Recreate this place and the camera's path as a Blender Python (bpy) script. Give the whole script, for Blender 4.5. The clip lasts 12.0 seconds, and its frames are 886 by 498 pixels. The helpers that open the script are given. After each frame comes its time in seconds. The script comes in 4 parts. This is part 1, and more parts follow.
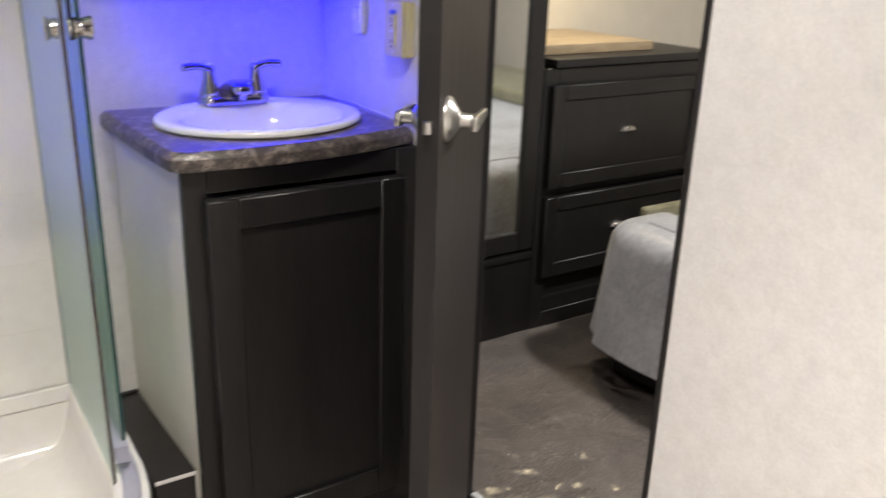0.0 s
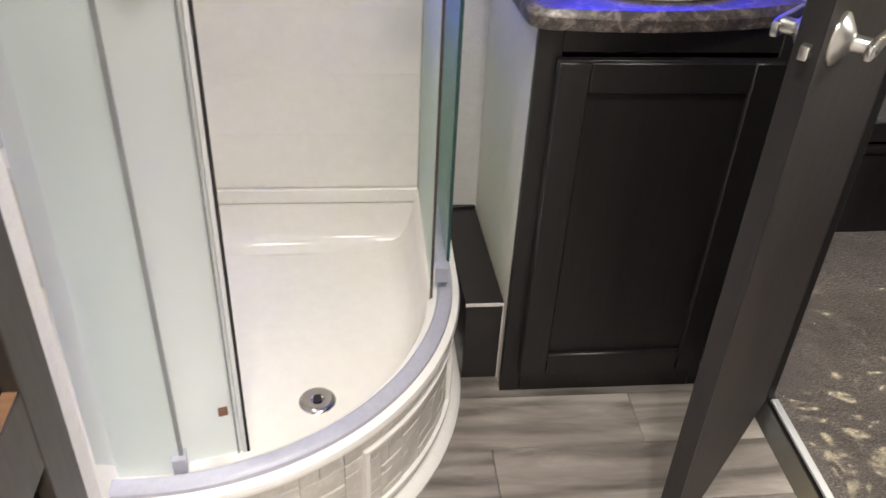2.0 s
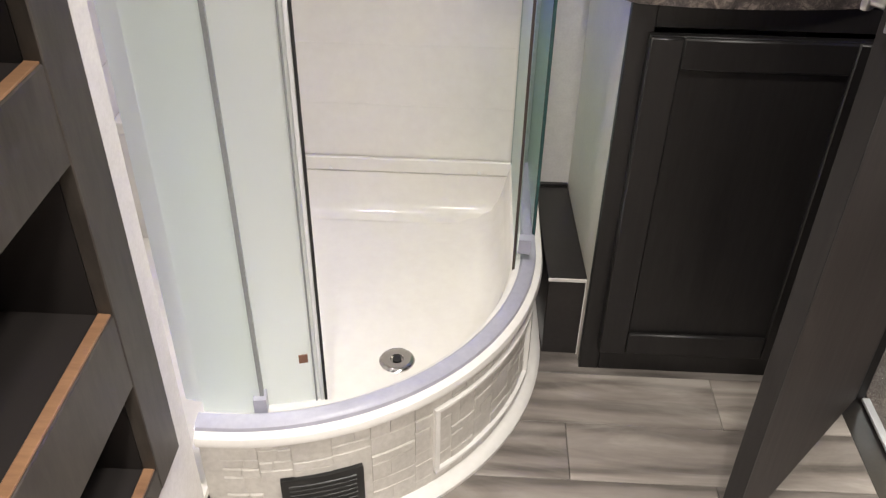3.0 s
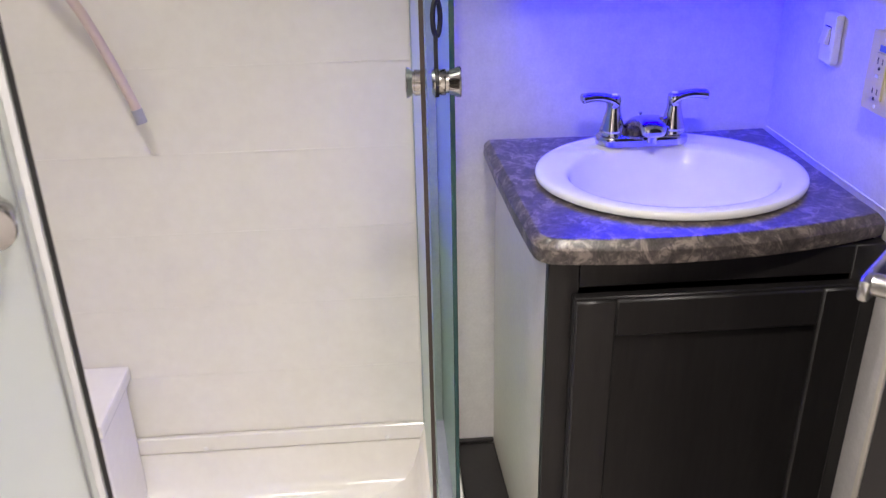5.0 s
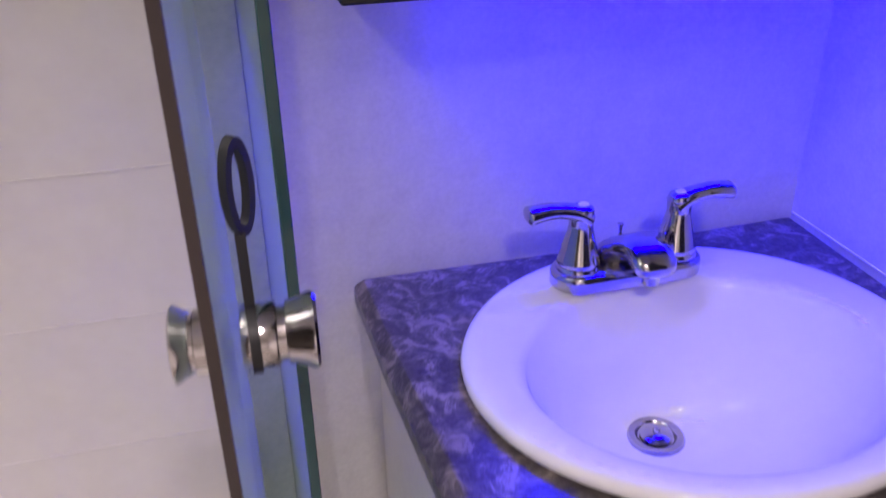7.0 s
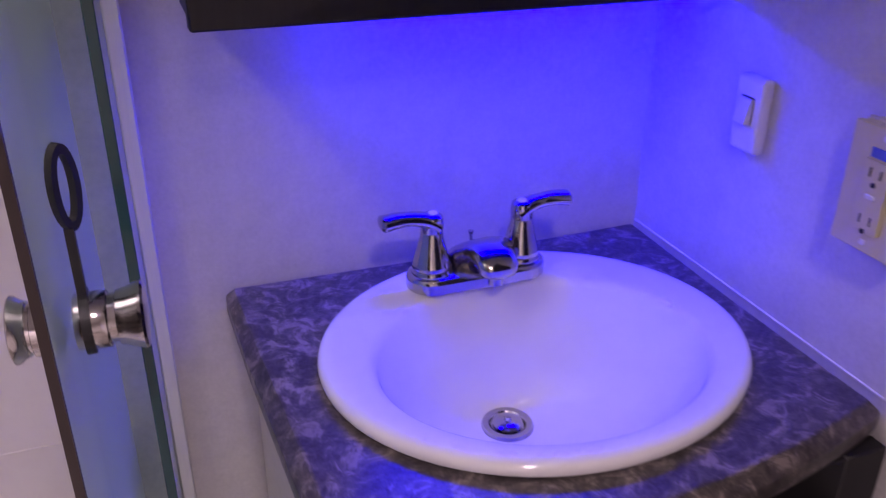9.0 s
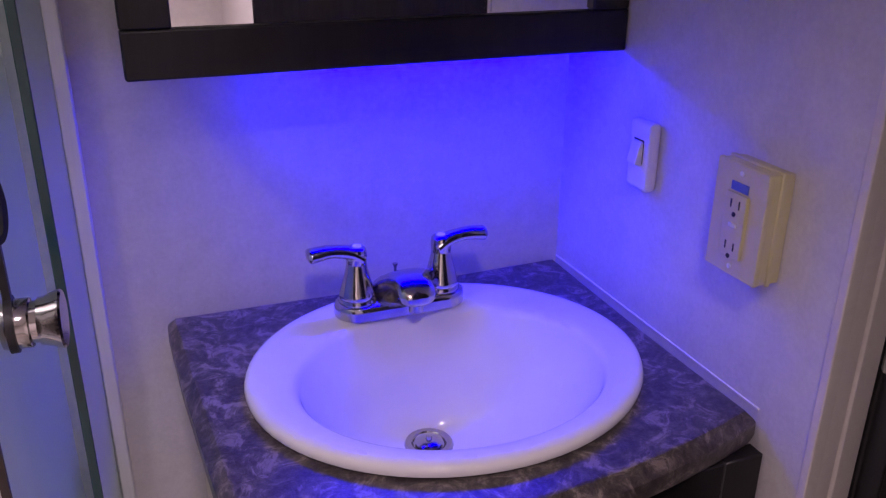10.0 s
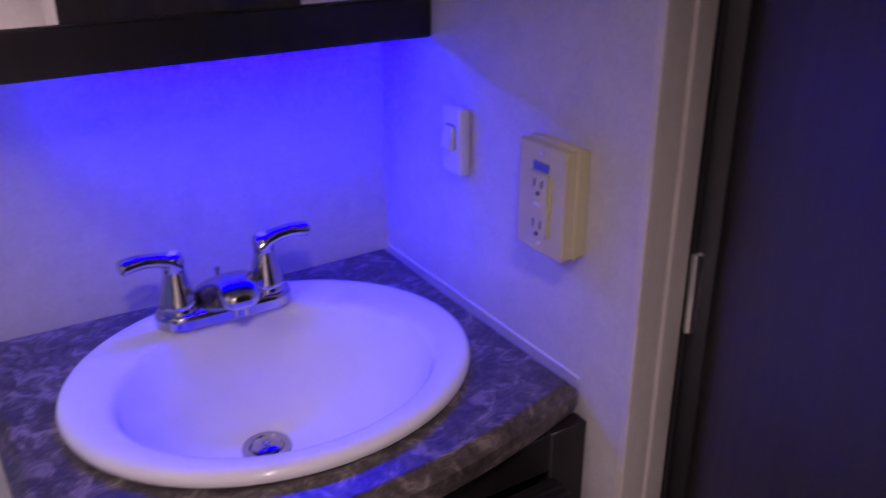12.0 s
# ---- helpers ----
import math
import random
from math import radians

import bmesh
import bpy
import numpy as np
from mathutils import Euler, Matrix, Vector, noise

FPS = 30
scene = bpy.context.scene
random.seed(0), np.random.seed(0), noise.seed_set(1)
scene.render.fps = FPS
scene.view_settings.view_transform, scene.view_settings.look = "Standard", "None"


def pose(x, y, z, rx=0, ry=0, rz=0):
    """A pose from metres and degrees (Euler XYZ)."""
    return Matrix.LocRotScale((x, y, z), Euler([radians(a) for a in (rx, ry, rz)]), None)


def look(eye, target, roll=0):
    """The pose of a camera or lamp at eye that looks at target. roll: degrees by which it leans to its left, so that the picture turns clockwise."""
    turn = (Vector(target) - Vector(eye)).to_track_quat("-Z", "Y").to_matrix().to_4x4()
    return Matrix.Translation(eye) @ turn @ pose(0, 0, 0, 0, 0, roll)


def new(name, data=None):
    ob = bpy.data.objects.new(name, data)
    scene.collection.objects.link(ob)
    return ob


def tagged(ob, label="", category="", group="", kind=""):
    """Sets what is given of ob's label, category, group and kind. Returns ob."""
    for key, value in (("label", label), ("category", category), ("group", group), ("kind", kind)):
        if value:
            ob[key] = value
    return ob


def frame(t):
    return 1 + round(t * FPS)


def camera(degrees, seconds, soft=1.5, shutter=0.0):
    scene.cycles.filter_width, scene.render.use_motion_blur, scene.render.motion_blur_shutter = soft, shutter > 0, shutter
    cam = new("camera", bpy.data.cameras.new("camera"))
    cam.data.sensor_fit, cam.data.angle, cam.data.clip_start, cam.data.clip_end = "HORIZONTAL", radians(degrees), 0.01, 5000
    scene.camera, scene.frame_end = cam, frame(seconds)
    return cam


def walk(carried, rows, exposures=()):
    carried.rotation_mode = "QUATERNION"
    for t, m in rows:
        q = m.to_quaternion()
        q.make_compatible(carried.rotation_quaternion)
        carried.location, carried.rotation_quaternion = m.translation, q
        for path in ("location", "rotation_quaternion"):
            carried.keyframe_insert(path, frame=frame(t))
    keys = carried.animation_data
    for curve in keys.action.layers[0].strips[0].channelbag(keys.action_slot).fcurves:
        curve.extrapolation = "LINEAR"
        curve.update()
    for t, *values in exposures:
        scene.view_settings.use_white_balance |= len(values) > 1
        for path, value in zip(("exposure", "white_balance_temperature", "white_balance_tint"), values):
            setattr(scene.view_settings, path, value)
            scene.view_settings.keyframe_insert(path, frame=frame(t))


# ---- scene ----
cam = camera(54.8, 12.0, soft=1.25, shutter=0.4)
PATH = [
    (0, (0.113, 0.106, 1.252), (1.155, 1.673, 0.575), 1.9),
    (0.5, (0.161, 0.113, 1.363), (0.882, 1.762, 0.491), 1.4),
    (1, (0.165, 0.17, 1.391), (0.707, 1.861, 0.47), 1.7),
    (1.5, (0.176, 0.217, 1.379), (0.55, 1.884, 0.34), 1.7),
    (2, (0.212, 0.19, 1.38), (0.412, 1.81, 0.225), 3.0),
    (2.5, (0.213, 0.151, 1.354), (0.249, 1.762, 0.17), 2.3),
    (2.7, (0.241, 0.136, 1.372), (0.195, 1.738, 0.176), 1.6),
    (4.3, (0.301, 0.291, 1.367), (0.283, 2.063, 0.439), -1.3),
    (4.5, (0.31, 0.366, 1.375), (0.385, 2.161, 0.496), -0.7),
    (5, (0.312, 0.525, 1.378), (0.434, 2.328, 0.521), -1.2),
    (5.5, (0.352, 0.693, 1.372), (0.543, 2.492, 0.521), -1.0),
    (6, (0.381, 0.882, 1.373), (0.605, 2.702, 0.575), -0.6),
    (6.5, (0.393, 1.049, 1.351), (0.674, 2.826, 0.477), -0.2),
    (7, (0.38, 1.23, 1.342), (0.837, 2.93, 0.392), -0.8),
    (7.2, (0.376, 1.284, 1.351), (0.908, 2.962, 0.402), 0.4),
    (8.8, (0.409, 1.192, 1.346), (1.08, 2.846, 0.443), 0.9),
    (9, (0.42, 1.141, 1.356), (1.059, 2.813, 0.462), 0.5),
    (9.5, (0.439, 1.072, 1.359), (1.084, 2.765, 0.512), 0.4),
    (10, (0.455, 1.037, 1.366), (1.146, 2.747, 0.591), 0.6),
    (10.5, (0.454, 1.022, 1.357), (1.104, 2.709, 0.502), 0.3),
    (11, (0.45, 1.013, 1.353), (1.104, 2.676, 0.456), 0.4),
    (11.5, (0.459, 1.011, 1.361), (1.232, 2.639, 0.494), -0.2),
    (12, (0.506, 1.019, 1.369), (1.462, 2.583, 0.568), -0.4),
]
EXPOSURES = [(0, -0.6, 6500, 10), (0.5, -0.85, 6500, 10), (1.5, -0.65, 6500, 10), (2.7, -0.65, 6500, 10), (4.5, -0.55, 6500, 14), (6.0, -0.4, 6500, 18), (7.0, -0.95, 6500, 32), (8.8, -1.4, 6500, 52), (9.5, -1.55, 6500, 52), (11, -1.55, 6500, 52), (12, -1.6, 6500, 52)]
walk(cam, [(t, look(eye, target, roll)) for t, eye, target, roll in PATH], EXPOSURES)

# ---- plan, in metres ----
X_R, Y_B, Z_C = 1.015, 2.0, 1.98          # vanity side wall, back wall, ceiling
X_W = -0.175                               # near partition beside the shower
CX, CY = -0.142, 1.634                     # centre of the shower's quarter round
Z_LIP, R_LIP = 0.283, 0.565
GLASS_R = 0.517
PIVOT = (1.092, 1.502)                     # hinge of the bathroom door
DOOR_SWING = 43                            # degrees away from shut

# ---- world and lights ----
world = bpy.data.worlds.new("world")
scene.world = world
world.use_nodes = True
world.node_tree.nodes["Background"].inputs[0].default_value = (0.75, 0.85, 1.0, 1)
world.node_tree.nodes["Background"].inputs[1].default_value = 0.15


def lamp(name, kind, m, energy, color, **kw):
    data = bpy.data.lights.new(name, kind)
    data.energy, data.color = energy, color
    for k, v in kw.items():
        if k == "size":
            data.size = v
        elif k == "size_y":
            data.size_y = v
        elif k == "shape":
            data.shape = v
        elif k == "spread":
            data.spread = v
        elif k == "soft":
            data.shadow_soft_size = v
    ob = new(name, data)
    ob.matrix_world = m
    return ob


WARM = (1.0, 0.95, 0.88)
lamp("vanity_ceiling_light", "AREA", pose(0.45, 0.80, 1.955), 15, WARM, shape="DISK", size=0.13, spread=radians(114))
# Shower, hall and bedroom lamps are added fill; no source is known there.
lamp("shower_fill_light", "AREA", pose(-0.15, 1.50, 1.955), 4.2, WARM, shape="DISK", size=0.13, spread=radians(120))
lamp("hall_fill_light", "AREA", pose(0.2, -0.35, 1.955), 50, WARM, shape="DISK", size=0.16, spread=radians(112))
lamp("bedroom_fill_light", "AREA", pose(2.2, 1.0, 1.955), 48, (1.0, 0.98, 0.95), shape="DISK", size=0.16)
lamp("niche_light", "AREA", pose(2.15, 2.32, 1.5), 6, (1.0, 0.82, 0.5), shape="DISK", size=0.1)
lamp("vanity_led_light", "AREA", pose(0.82, 1.962, 1.2155), 8.5, (0.0, 0.0, 1.0), shape="RECTANGLE", size=0.34, size_y=0.012)

# ---- materials ----


def mat(name, base=(0.8, 0.8, 0.8), rough=0.5, metal=0.0, **kw):
    """A principled material with optional two-scale colour variation and bump."""
    m = bpy.data.materials.new(name)
    m.use_nodes = True
    nt = m.node_tree
    b = nt.nodes["Principled BSDF"]
    b.inputs["Base Color"].default_value = (*base, 1)
    b.inputs["Roughness"].default_value = rough
    b.inputs["Metallic"].default_value = metal
    for key, value in kw.items():
        b.inputs[key.replace("_", " ")].default_value = value
    return m


def link(m, a, b):
    m.node_tree.links.new(a, b)


def coords(m, scale=(1, 1, 1), offset_random=False):
    tc = m.node_tree.nodes.new("ShaderNodeTexCoord")
    mp = m.node_tree.nodes.new("ShaderNodeMapping")
    mp.inputs["Scale"].default_value = scale
    link(m, tc.outputs["Object"], mp.inputs["Vector"])
    if offset_random:
        oi = m.node_tree.nodes.new("ShaderNodeObjectInfo")
        mul = m.node_tree.nodes.new("ShaderNodeMath")
        mul.operation = "MULTIPLY"
        mul.inputs[1].default_value = 37.0
        link(m, oi.outputs["Random"], mul.inputs[0])
        link(m, mul.outputs[0], mp.inputs["Location"])
    return mp.outputs["Vector"]


def noise_tex(m, vec, scale, detail=4.0, rough=0.6, distortion=0.0):
    n = m.node_tree.nodes.new("ShaderNodeTexNoise")
    n.inputs["Scale"].default_value = scale
    n.inputs["Detail"].default_value = detail
    n.inputs["Roughness"].default_value = rough
    n.inputs["Distortion"].default_value = distortion
    link(m, vec, n.inputs["Vector"])
    return n.outputs["Fac"]


def ramp(m, fac, stops):
    r = m.node_tree.nodes.new("ShaderNodeValToRGB")
    el = r.color_ramp.elements
    while len(el) < len(stops):
        el.new(0.5)
    for e, (p, c) in zip(el, stops):
        e.position, e.color = p, (*c, 1)
    link(m, fac, r.inputs["Fac"])
    return r.outputs["Color"]


def mixc(m, a, b, fac, mode="MIX"):
    n = m.node_tree.nodes.new("ShaderNodeMix")
    n.data_type, n.blend_type = "RGBA", mode
    for sock, v in ((n.inputs[0], fac), (n.inputs[6], a), (n.inputs[7], b)):
        if isinstance(v, (int, float)):
            sock.default_value = v
        elif isinstance(v, tuple):
            sock.default_value = (*v, 1)
        else:
            link(m, v, sock)
    return n.outputs[2]


def bump(m, height, strength, distance=0.002):
    n = m.node_tree.nodes.new("ShaderNodeBump")
    n.inputs["Strength"].default_value = strength
    n.inputs["Distance"].default_value = distance
    link(m, height, n.inputs["Height"])
    link(m, n.outputs["Normal"], m.node_tree.nodes["Principled BSDF"].inputs["Normal"])


def base_of(m, color):
    link(m, color, m.node_tree.nodes["Principled BSDF"].inputs["Base Color"])


def rough_of(m, fac, lo, hi):
    n = m.node_tree.nodes.new("ShaderNodeMapRange")
    n.inputs["To Min"].default_value, n.inputs["To Max"].default_value = lo, hi
    link(m, fac, n.inputs["Value"])
    link(m, n.outputs["Result"], m.node_tree.nodes["Principled BSDF"].inputs["Roughness"])


def two_scale(name, a, b, rough, big, fine, bump_strength=0.1, dist=0.001, stretch=(1, 1, 1), metal=0.0, **kw):
    m = mat(name, a, rough, metal, **kw)
    v = coords(m, stretch)
    f1, f2 = noise_tex(m, v, big, 3), noise_tex(m, v, fine, 5)
    f = mixc(m, f1, f2, 0.5)
    base_of(m, ramp(m, f, [(0.36, a), (0.64, b)]))
    bump(m, f2, bump_strength, dist)
    rough_of(m, f1, rough * 0.85, min(1, rough * 1.2))
    return m


def wood(name, dark, mid, light, stretch, rough=0.45, random=False, contrast=0.5):
    m = mat(name, mid, rough)
    v = coords(m, stretch, random)
    f1 = noise_tex(m, v, 3.0, 4, 0.6, 0.4)
    f2 = noise_tex(m, v, 14.0, 6, 0.7)
    c1 = ramp(m, f1, [(0.3, dark), (0.5, mid), (0.7, light)])
    c2 = ramp(m, f2, [(0.35, dark), (0.65, light)])
    base_of(m, mixc(m, c1, c2, contrast))
    bump(m, f2, 0.12, 0.001)
    rough_of(m, f1, rough * 0.85, rough * 1.15)
    return m


M_WALL = two_scale("vinyl_wall", (0.615, 0.59, 0.57), (0.715, 0.69, 0.67), 0.55, 38, 190, 0.25, 0.001)
M_CREAM = two_scale("cream_vinyl", (0.70, 0.65, 0.57), (0.77, 0.72, 0.64), 0.5, 8, 120, 0.12, 0.0008)
M_CEIL = two_scale("ceiling_white", (0.74, 0.73, 0.7), (0.8, 0.79, 0.76), 0.7, 6, 150)
M_ACRYL = two_scale("cream_acrylic", (0.76, 0.73, 0.675), (0.81, 0.785, 0.73), 0.14, 4, 40, 0.02, 0.0005)
M_DOOR = wood("dark_door_wood", (0.023, 0.018, 0.016), (0.034, 0.0275, 0.0245), (0.056, 0.046, 0.041), (9, 9, 0.7), 0.5)
M_DOOR.node_tree.nodes["Principled BSDF"].inputs["Specular IOR Level"].default_value = 0.3
M_DARK = wood("espresso_wood", (0.007, 0.006, 0.006), (0.011, 0.010, 0.010), (0.019, 0.017, 0.0165), (8, 8, 0.8), 0.42)
M_GREYWOOD = wood("grey_brown_laminate", (0.024, 0.019, 0.0155), (0.04, 0.033, 0.027), (0.062, 0.052, 0.043), (6, 6, 1.2), 0.45)
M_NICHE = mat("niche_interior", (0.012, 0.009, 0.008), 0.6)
M_TAN = wood("tan_wood", (0.3, 0.22, 0.13), (0.42, 0.32, 0.2), (0.52, 0.41, 0.28), (1, 5, 8), 0.35)
M_SHELF = wood("orange_brown_edge", (0.16, 0.085, 0.045), (0.24, 0.13, 0.07), (0.32, 0.18, 0.1), (1, 5, 8), 0.3)
M_PORC = two_scale("white_porcelain", (0.8, 0.79, 0.77), (0.84, 0.83, 0.81), 0.07, 5, 30, 0.01)
M_CHROME = mat("chrome", (0.55, 0.53, 0.51), 0.13, 1.0)
M_NICKEL = two_scale("satin_nickel", (0.62, 0.61, 0.58), (0.7, 0.69, 0.66), 0.3, 20, 260, 0.05, 0.0003, metal=1.0)
M_ALU = two_scale("pale_anodised_profile", (0.66, 0.67, 0.68), (0.74, 0.75, 0.76), 0.3, 20, 200, 0.04, 0.0003, (1, 1, 0.05), 0.1)
M_SEAL = two_scale("grey_vinyl_seal", (0.34, 0.34, 0.41), (0.4, 0.4, 0.47), 0.35, 8, 80, 0.03)
M_BROWNSEAL = mat("brown_black_seal", (0.05, 0.036, 0.03), 0.35)
M_BLACK = mat("black_rubber", (0.012, 0.012, 0.013), 0.5)
M_BLACKPL = two_scale("black_plastic", (0.008, 0.008, 0.008), (0.013, 0.013, 0.013), 0.4, 12, 150)
M_WHITEPL = two_scale("white_plastic", (0.76, 0.75, 0.73), (0.8, 0.79, 0.77), 0.35, 10, 90, 0.03)
M_IVORY = two_scale("ivory_plastic", (0.651, 0.605, 0.277), (0.67, 0.61, 0.42), 0.38, 10, 90, 0.03)
M_STONE = two_scale("moulded_stone_panel", (0.47, 0.445, 0.405), (0.6, 0.57, 0.53), 0.38, 14, 90, 0.4, 0.0015)
M_STONE_RIM = two_scale("white_trim_gloss", (0.74, 0.72, 0.69), (0.8, 0.78, 0.75), 0.25, 8, 60, 0.03)
M_LED = mat("blue_led", (0.1, 0.1, 0.3), 0.4)
M_LED.node_tree.nodes["Principled BSDF"].inputs["Emission Color"].default_value = (0.06, 0.01, 1, 1)
M_LED.node_tree.nodes["Principled BSDF"].inputs["Emission Strength"].default_value = 45
M_DOME = mat("lamp_diffuser", (0.9, 0.88, 0.84), 0.5)
M_DOME.node_tree.nodes["Principled BSDF"].inputs["Emission Color"].default_value = (1, 0.88, 0.7, 1)
M_DOME.node_tree.nodes["Principled BSDF"].inputs["Emission Strength"].default_value = 4
M_MIRROR = mat("mirror", (0.86, 0.88, 0.87), 0.02, 1.0)
M_BOX = two_scale("black_brown_laminate", (0.014, 0.012, 0.012), (0.022, 0.019, 0.018), 0.3, 10, 120, 0.05)
M_COPPER = mat("copper_tag", (0.25, 0.13, 0.09), 0.35, 0.6)
M_BLUEPL = mat("blue_indicator", (0.1, 0.16, 0.5), 0.3)
M_SLOT = mat("socket_slot", (0.03, 0.028, 0.025), 0.6)
M_HOSE = mat("pinkish_hose", (0.62, 0.5, 0.46), 0.3)


def glass(name, tint, rough, trans=1.0):
    m = mat(name, tint, rough, 0.0, Transmission_Weight=trans, IOR=1.45)
    v = coords(m, (1, 1, 0.15))
    f = noise_tex(m, v, 60, 3)
    bump(m, f, 0.06, 0.0006)
    return m


M_FROST = glass("frosted_glass", (0.80, 0.845, 0.825), 0.5, 0.84)
M_GREEN = glass("green_tinted_glass", (0.66, 0.83, 0.76), 0.3, 0.84)
M_GREYEDGE = two_scale("grey_glass_edge", (0.20, 0.21, 0.22), (0.27, 0.28, 0.29), 0.3, 20, 200, 0.03, 0.0003)
M_CHANNEL = two_scale("grey_green_profile", (0.30, 0.35, 0.33), (0.38, 0.43, 0.41), 0.4, 12, 120, 0.04)
M_EDGE = mat("glass_edge", (0.02, 0.07, 0.07), 0.15)


def counter_material():
    m = mat("grey_stone_laminate", (0.15, 0.13, 0.125), 0.32)
    v = coords(m)
    f1 = noise_tex(m, v, 36, 8, 0.7, 1.1)
    f2 = noise_tex(m, v, 70, 7, 0.72, 0.6)
    f3 = noise_tex(m, v, 190, 5, 0.75, 0.5)
    c1 = ramp(m, f1, [(0.40, (0.018, 0.014, 0.014)), (0.48, (0.046, 0.037, 0.035)), (0.54, (0.12, 0.096, 0.086)), (0.60, (0.34, 0.285, 0.25))])
    c2 = ramp(m, f2, [(0.4, (0.039, 0.034, 0.033)), (0.52, (0.094, 0.079, 0.072)), (0.62, (0.27, 0.235, 0.21))])
    c3 = ramp(m, f3, [(0.4, (0.047, 0.039, 0.039)), (0.62, (0.281, 0.250, 0.234))])
    base_of(m, mixc(m, mixc(m, c1, c2, 0.32), c3, 0.16))
    bump(m, f2, 0.06, 0.0006)
    return m


M_COUNTER = counter_material()


def plank_material():
    m = mat("grey_oak_vinyl", (0.25, 0.22, 0.2), 0.4)
    v = coords(m, (0.9, 4.6, 1.0), True)
    wave = m.node_tree.nodes.new("ShaderNodeTexWave")
    wave.wave_type, wave.bands_direction = "BANDS", "Y"
    wave.inputs["Scale"].default_value = 1.1
    wave.inputs["Distortion"].default_value = 13.0
    wave.inputs["Detail"].default_value = 4.0
    wave.inputs["Detail Scale"].default_value = 0.9
    link(m, v, wave.inputs["Vector"])
    f1 = noise_tex(m, v, 2.0, 5, 0.6, 1.2)
    f2 = noise_tex(m, v, 22, 6, 0.7)
    c1 = ramp(m, wave.outputs["Fac"], [(0.04, (0.07, 0.06, 0.055)), (0.25, (0.21, 0.185, 0.168)), (0.8, (0.36, 0.325, 0.3))])
    c2 = ramp(m, f1, [(0.36, (0.085, 0.073, 0.066)), (0.5, (0.23, 0.205, 0.187)), (0.64, (0.52, 0.49, 0.455))])
    c3 = ramp(m, f2, [(0.3, (0.15, 0.13, 0.12)), (0.7, (0.4, 0.37, 0.34))])
    c = mixc(m, mixc(m, c1, c2, 0.5), c3, 0.15)
    oi = m.node_tree.nodes.new("ShaderNodeObjectInfo")
    tint = ramp(m, oi.outputs["Random"], [(0.0, (0.72, 0.71, 0.70)), (1.0, (1.05, 1.02, 0.98))])
    base_of(m, mixc(m, c, tint, 1.0, "MULTIPLY"))
    bump(m, f2, 0.12, 0.0008)
    return m


M_PLANK = plank_material()


def carpet_material():
    m = mat("brown_carpet", (0.18, 0.14, 0.12), 0.95)
    v = coords(m)
    f1, f2 = noise_tex(m, v, 5, 3), noise_tex(m, v, 210, 4, 0.8)
    c = ramp(m, f2, [(0.32, (0.075, 0.062, 0.056)), (0.5, (0.2, 0.17, 0.155)), (0.68, (0.46, 0.42, 0.39))])
    d = ramp(m, f1, [(0.35, (0.75, 0.74, 0.73)), (0.65, (1.05, 1.03, 1.0))])
    base_of(m, mixc(m, c, d, 1.0, "MULTIPLY"))
    bump(m, f2, 0.9, 0.006)
    return m


M_CARPET = carpet_material()


def film_material():
    m = mat("clear_plastic_film", (1, 1, 1), 0.12)
    nt = m.node_tree
    out, b = nt.nodes["Material Output"], nt.nodes["Principled BSDF"]
    b.inputs["Base Color"].default_value = (0.75, 0.77, 0.8, 1)
    t = nt.nodes.new("ShaderNodeBsdfTransparent")
    mx = nt.nodes.new("ShaderNodeMixShader")
    fr = nt.nodes.new("ShaderNodeFresnel")
    fr.inputs["IOR"].default_value = 1.45
    g = nt.nodes.new("ShaderNodeBsdfGlossy")
    g.inputs["Roughness"].default_value = 0.2
    link(m, fr.outputs["Fac"], mx.inputs["Fac"])
    link(m, t.outputs[0], mx.inputs[1])
    link(m, g.outputs[0], mx.inputs[2])
    link(m, mx.outputs[0], out.inputs["Surface"])
    return m


M_FILM = film_material()


def cloth_material(name, a, b, sheen):
    m = two_scale(name, a, b, 0.38, 7, 60, 0.25, 0.004)
    m.node_tree.nodes["Principled BSDF"].inputs["Sheen Weight"].default_value = sheen
    return m


M_BED = cloth_material("silver_bedspread", (0.3, 0.3, 0.32), (0.5, 0.5, 0.53), 0.4)
M_BLANKET = cloth_material("olive_blanket", (0.16, 0.15, 0.09), (0.3, 0.28, 0.18), 0.2)
M_SHEET = cloth_material("beige_sheet", (0.5, 0.47, 0.43), (0.6, 0.57, 0.52), 0.2)

# ---- building blocks ----
WORLD_OF = {}


def thing(name, loc, label="", category="", group="", kind="", rz=0):
    ob = new(name)
    ob.empty_display_size = 0.05
    ob.matrix_world = pose(*loc, 0, 0, rz)
    WORLD_OF[ob] = pose(*loc, 0, 0, rz)
    return tagged(ob, label, category, group, kind)


def mesh_of(bm, name, material, smooth=None, face_up=False):
    me = bpy.data.meshes.new(name)
    bmesh.ops.recalc_face_normals(bm, faces=bm.faces)
    if face_up and sum(f.normal.z for f in bm.faces) < 0:
        bmesh.ops.reverse_faces(bm, faces=bm.faces)
    shaded = any(f.smooth for f in bm.faces)
    bm.to_mesh(me)
    bm.free()
    me.materials.append(material)
    if smooth:
        if not shaded:
            me.shade_smooth()
        me.set_sharp_from_angle(angle=radians(smooth))
    return me


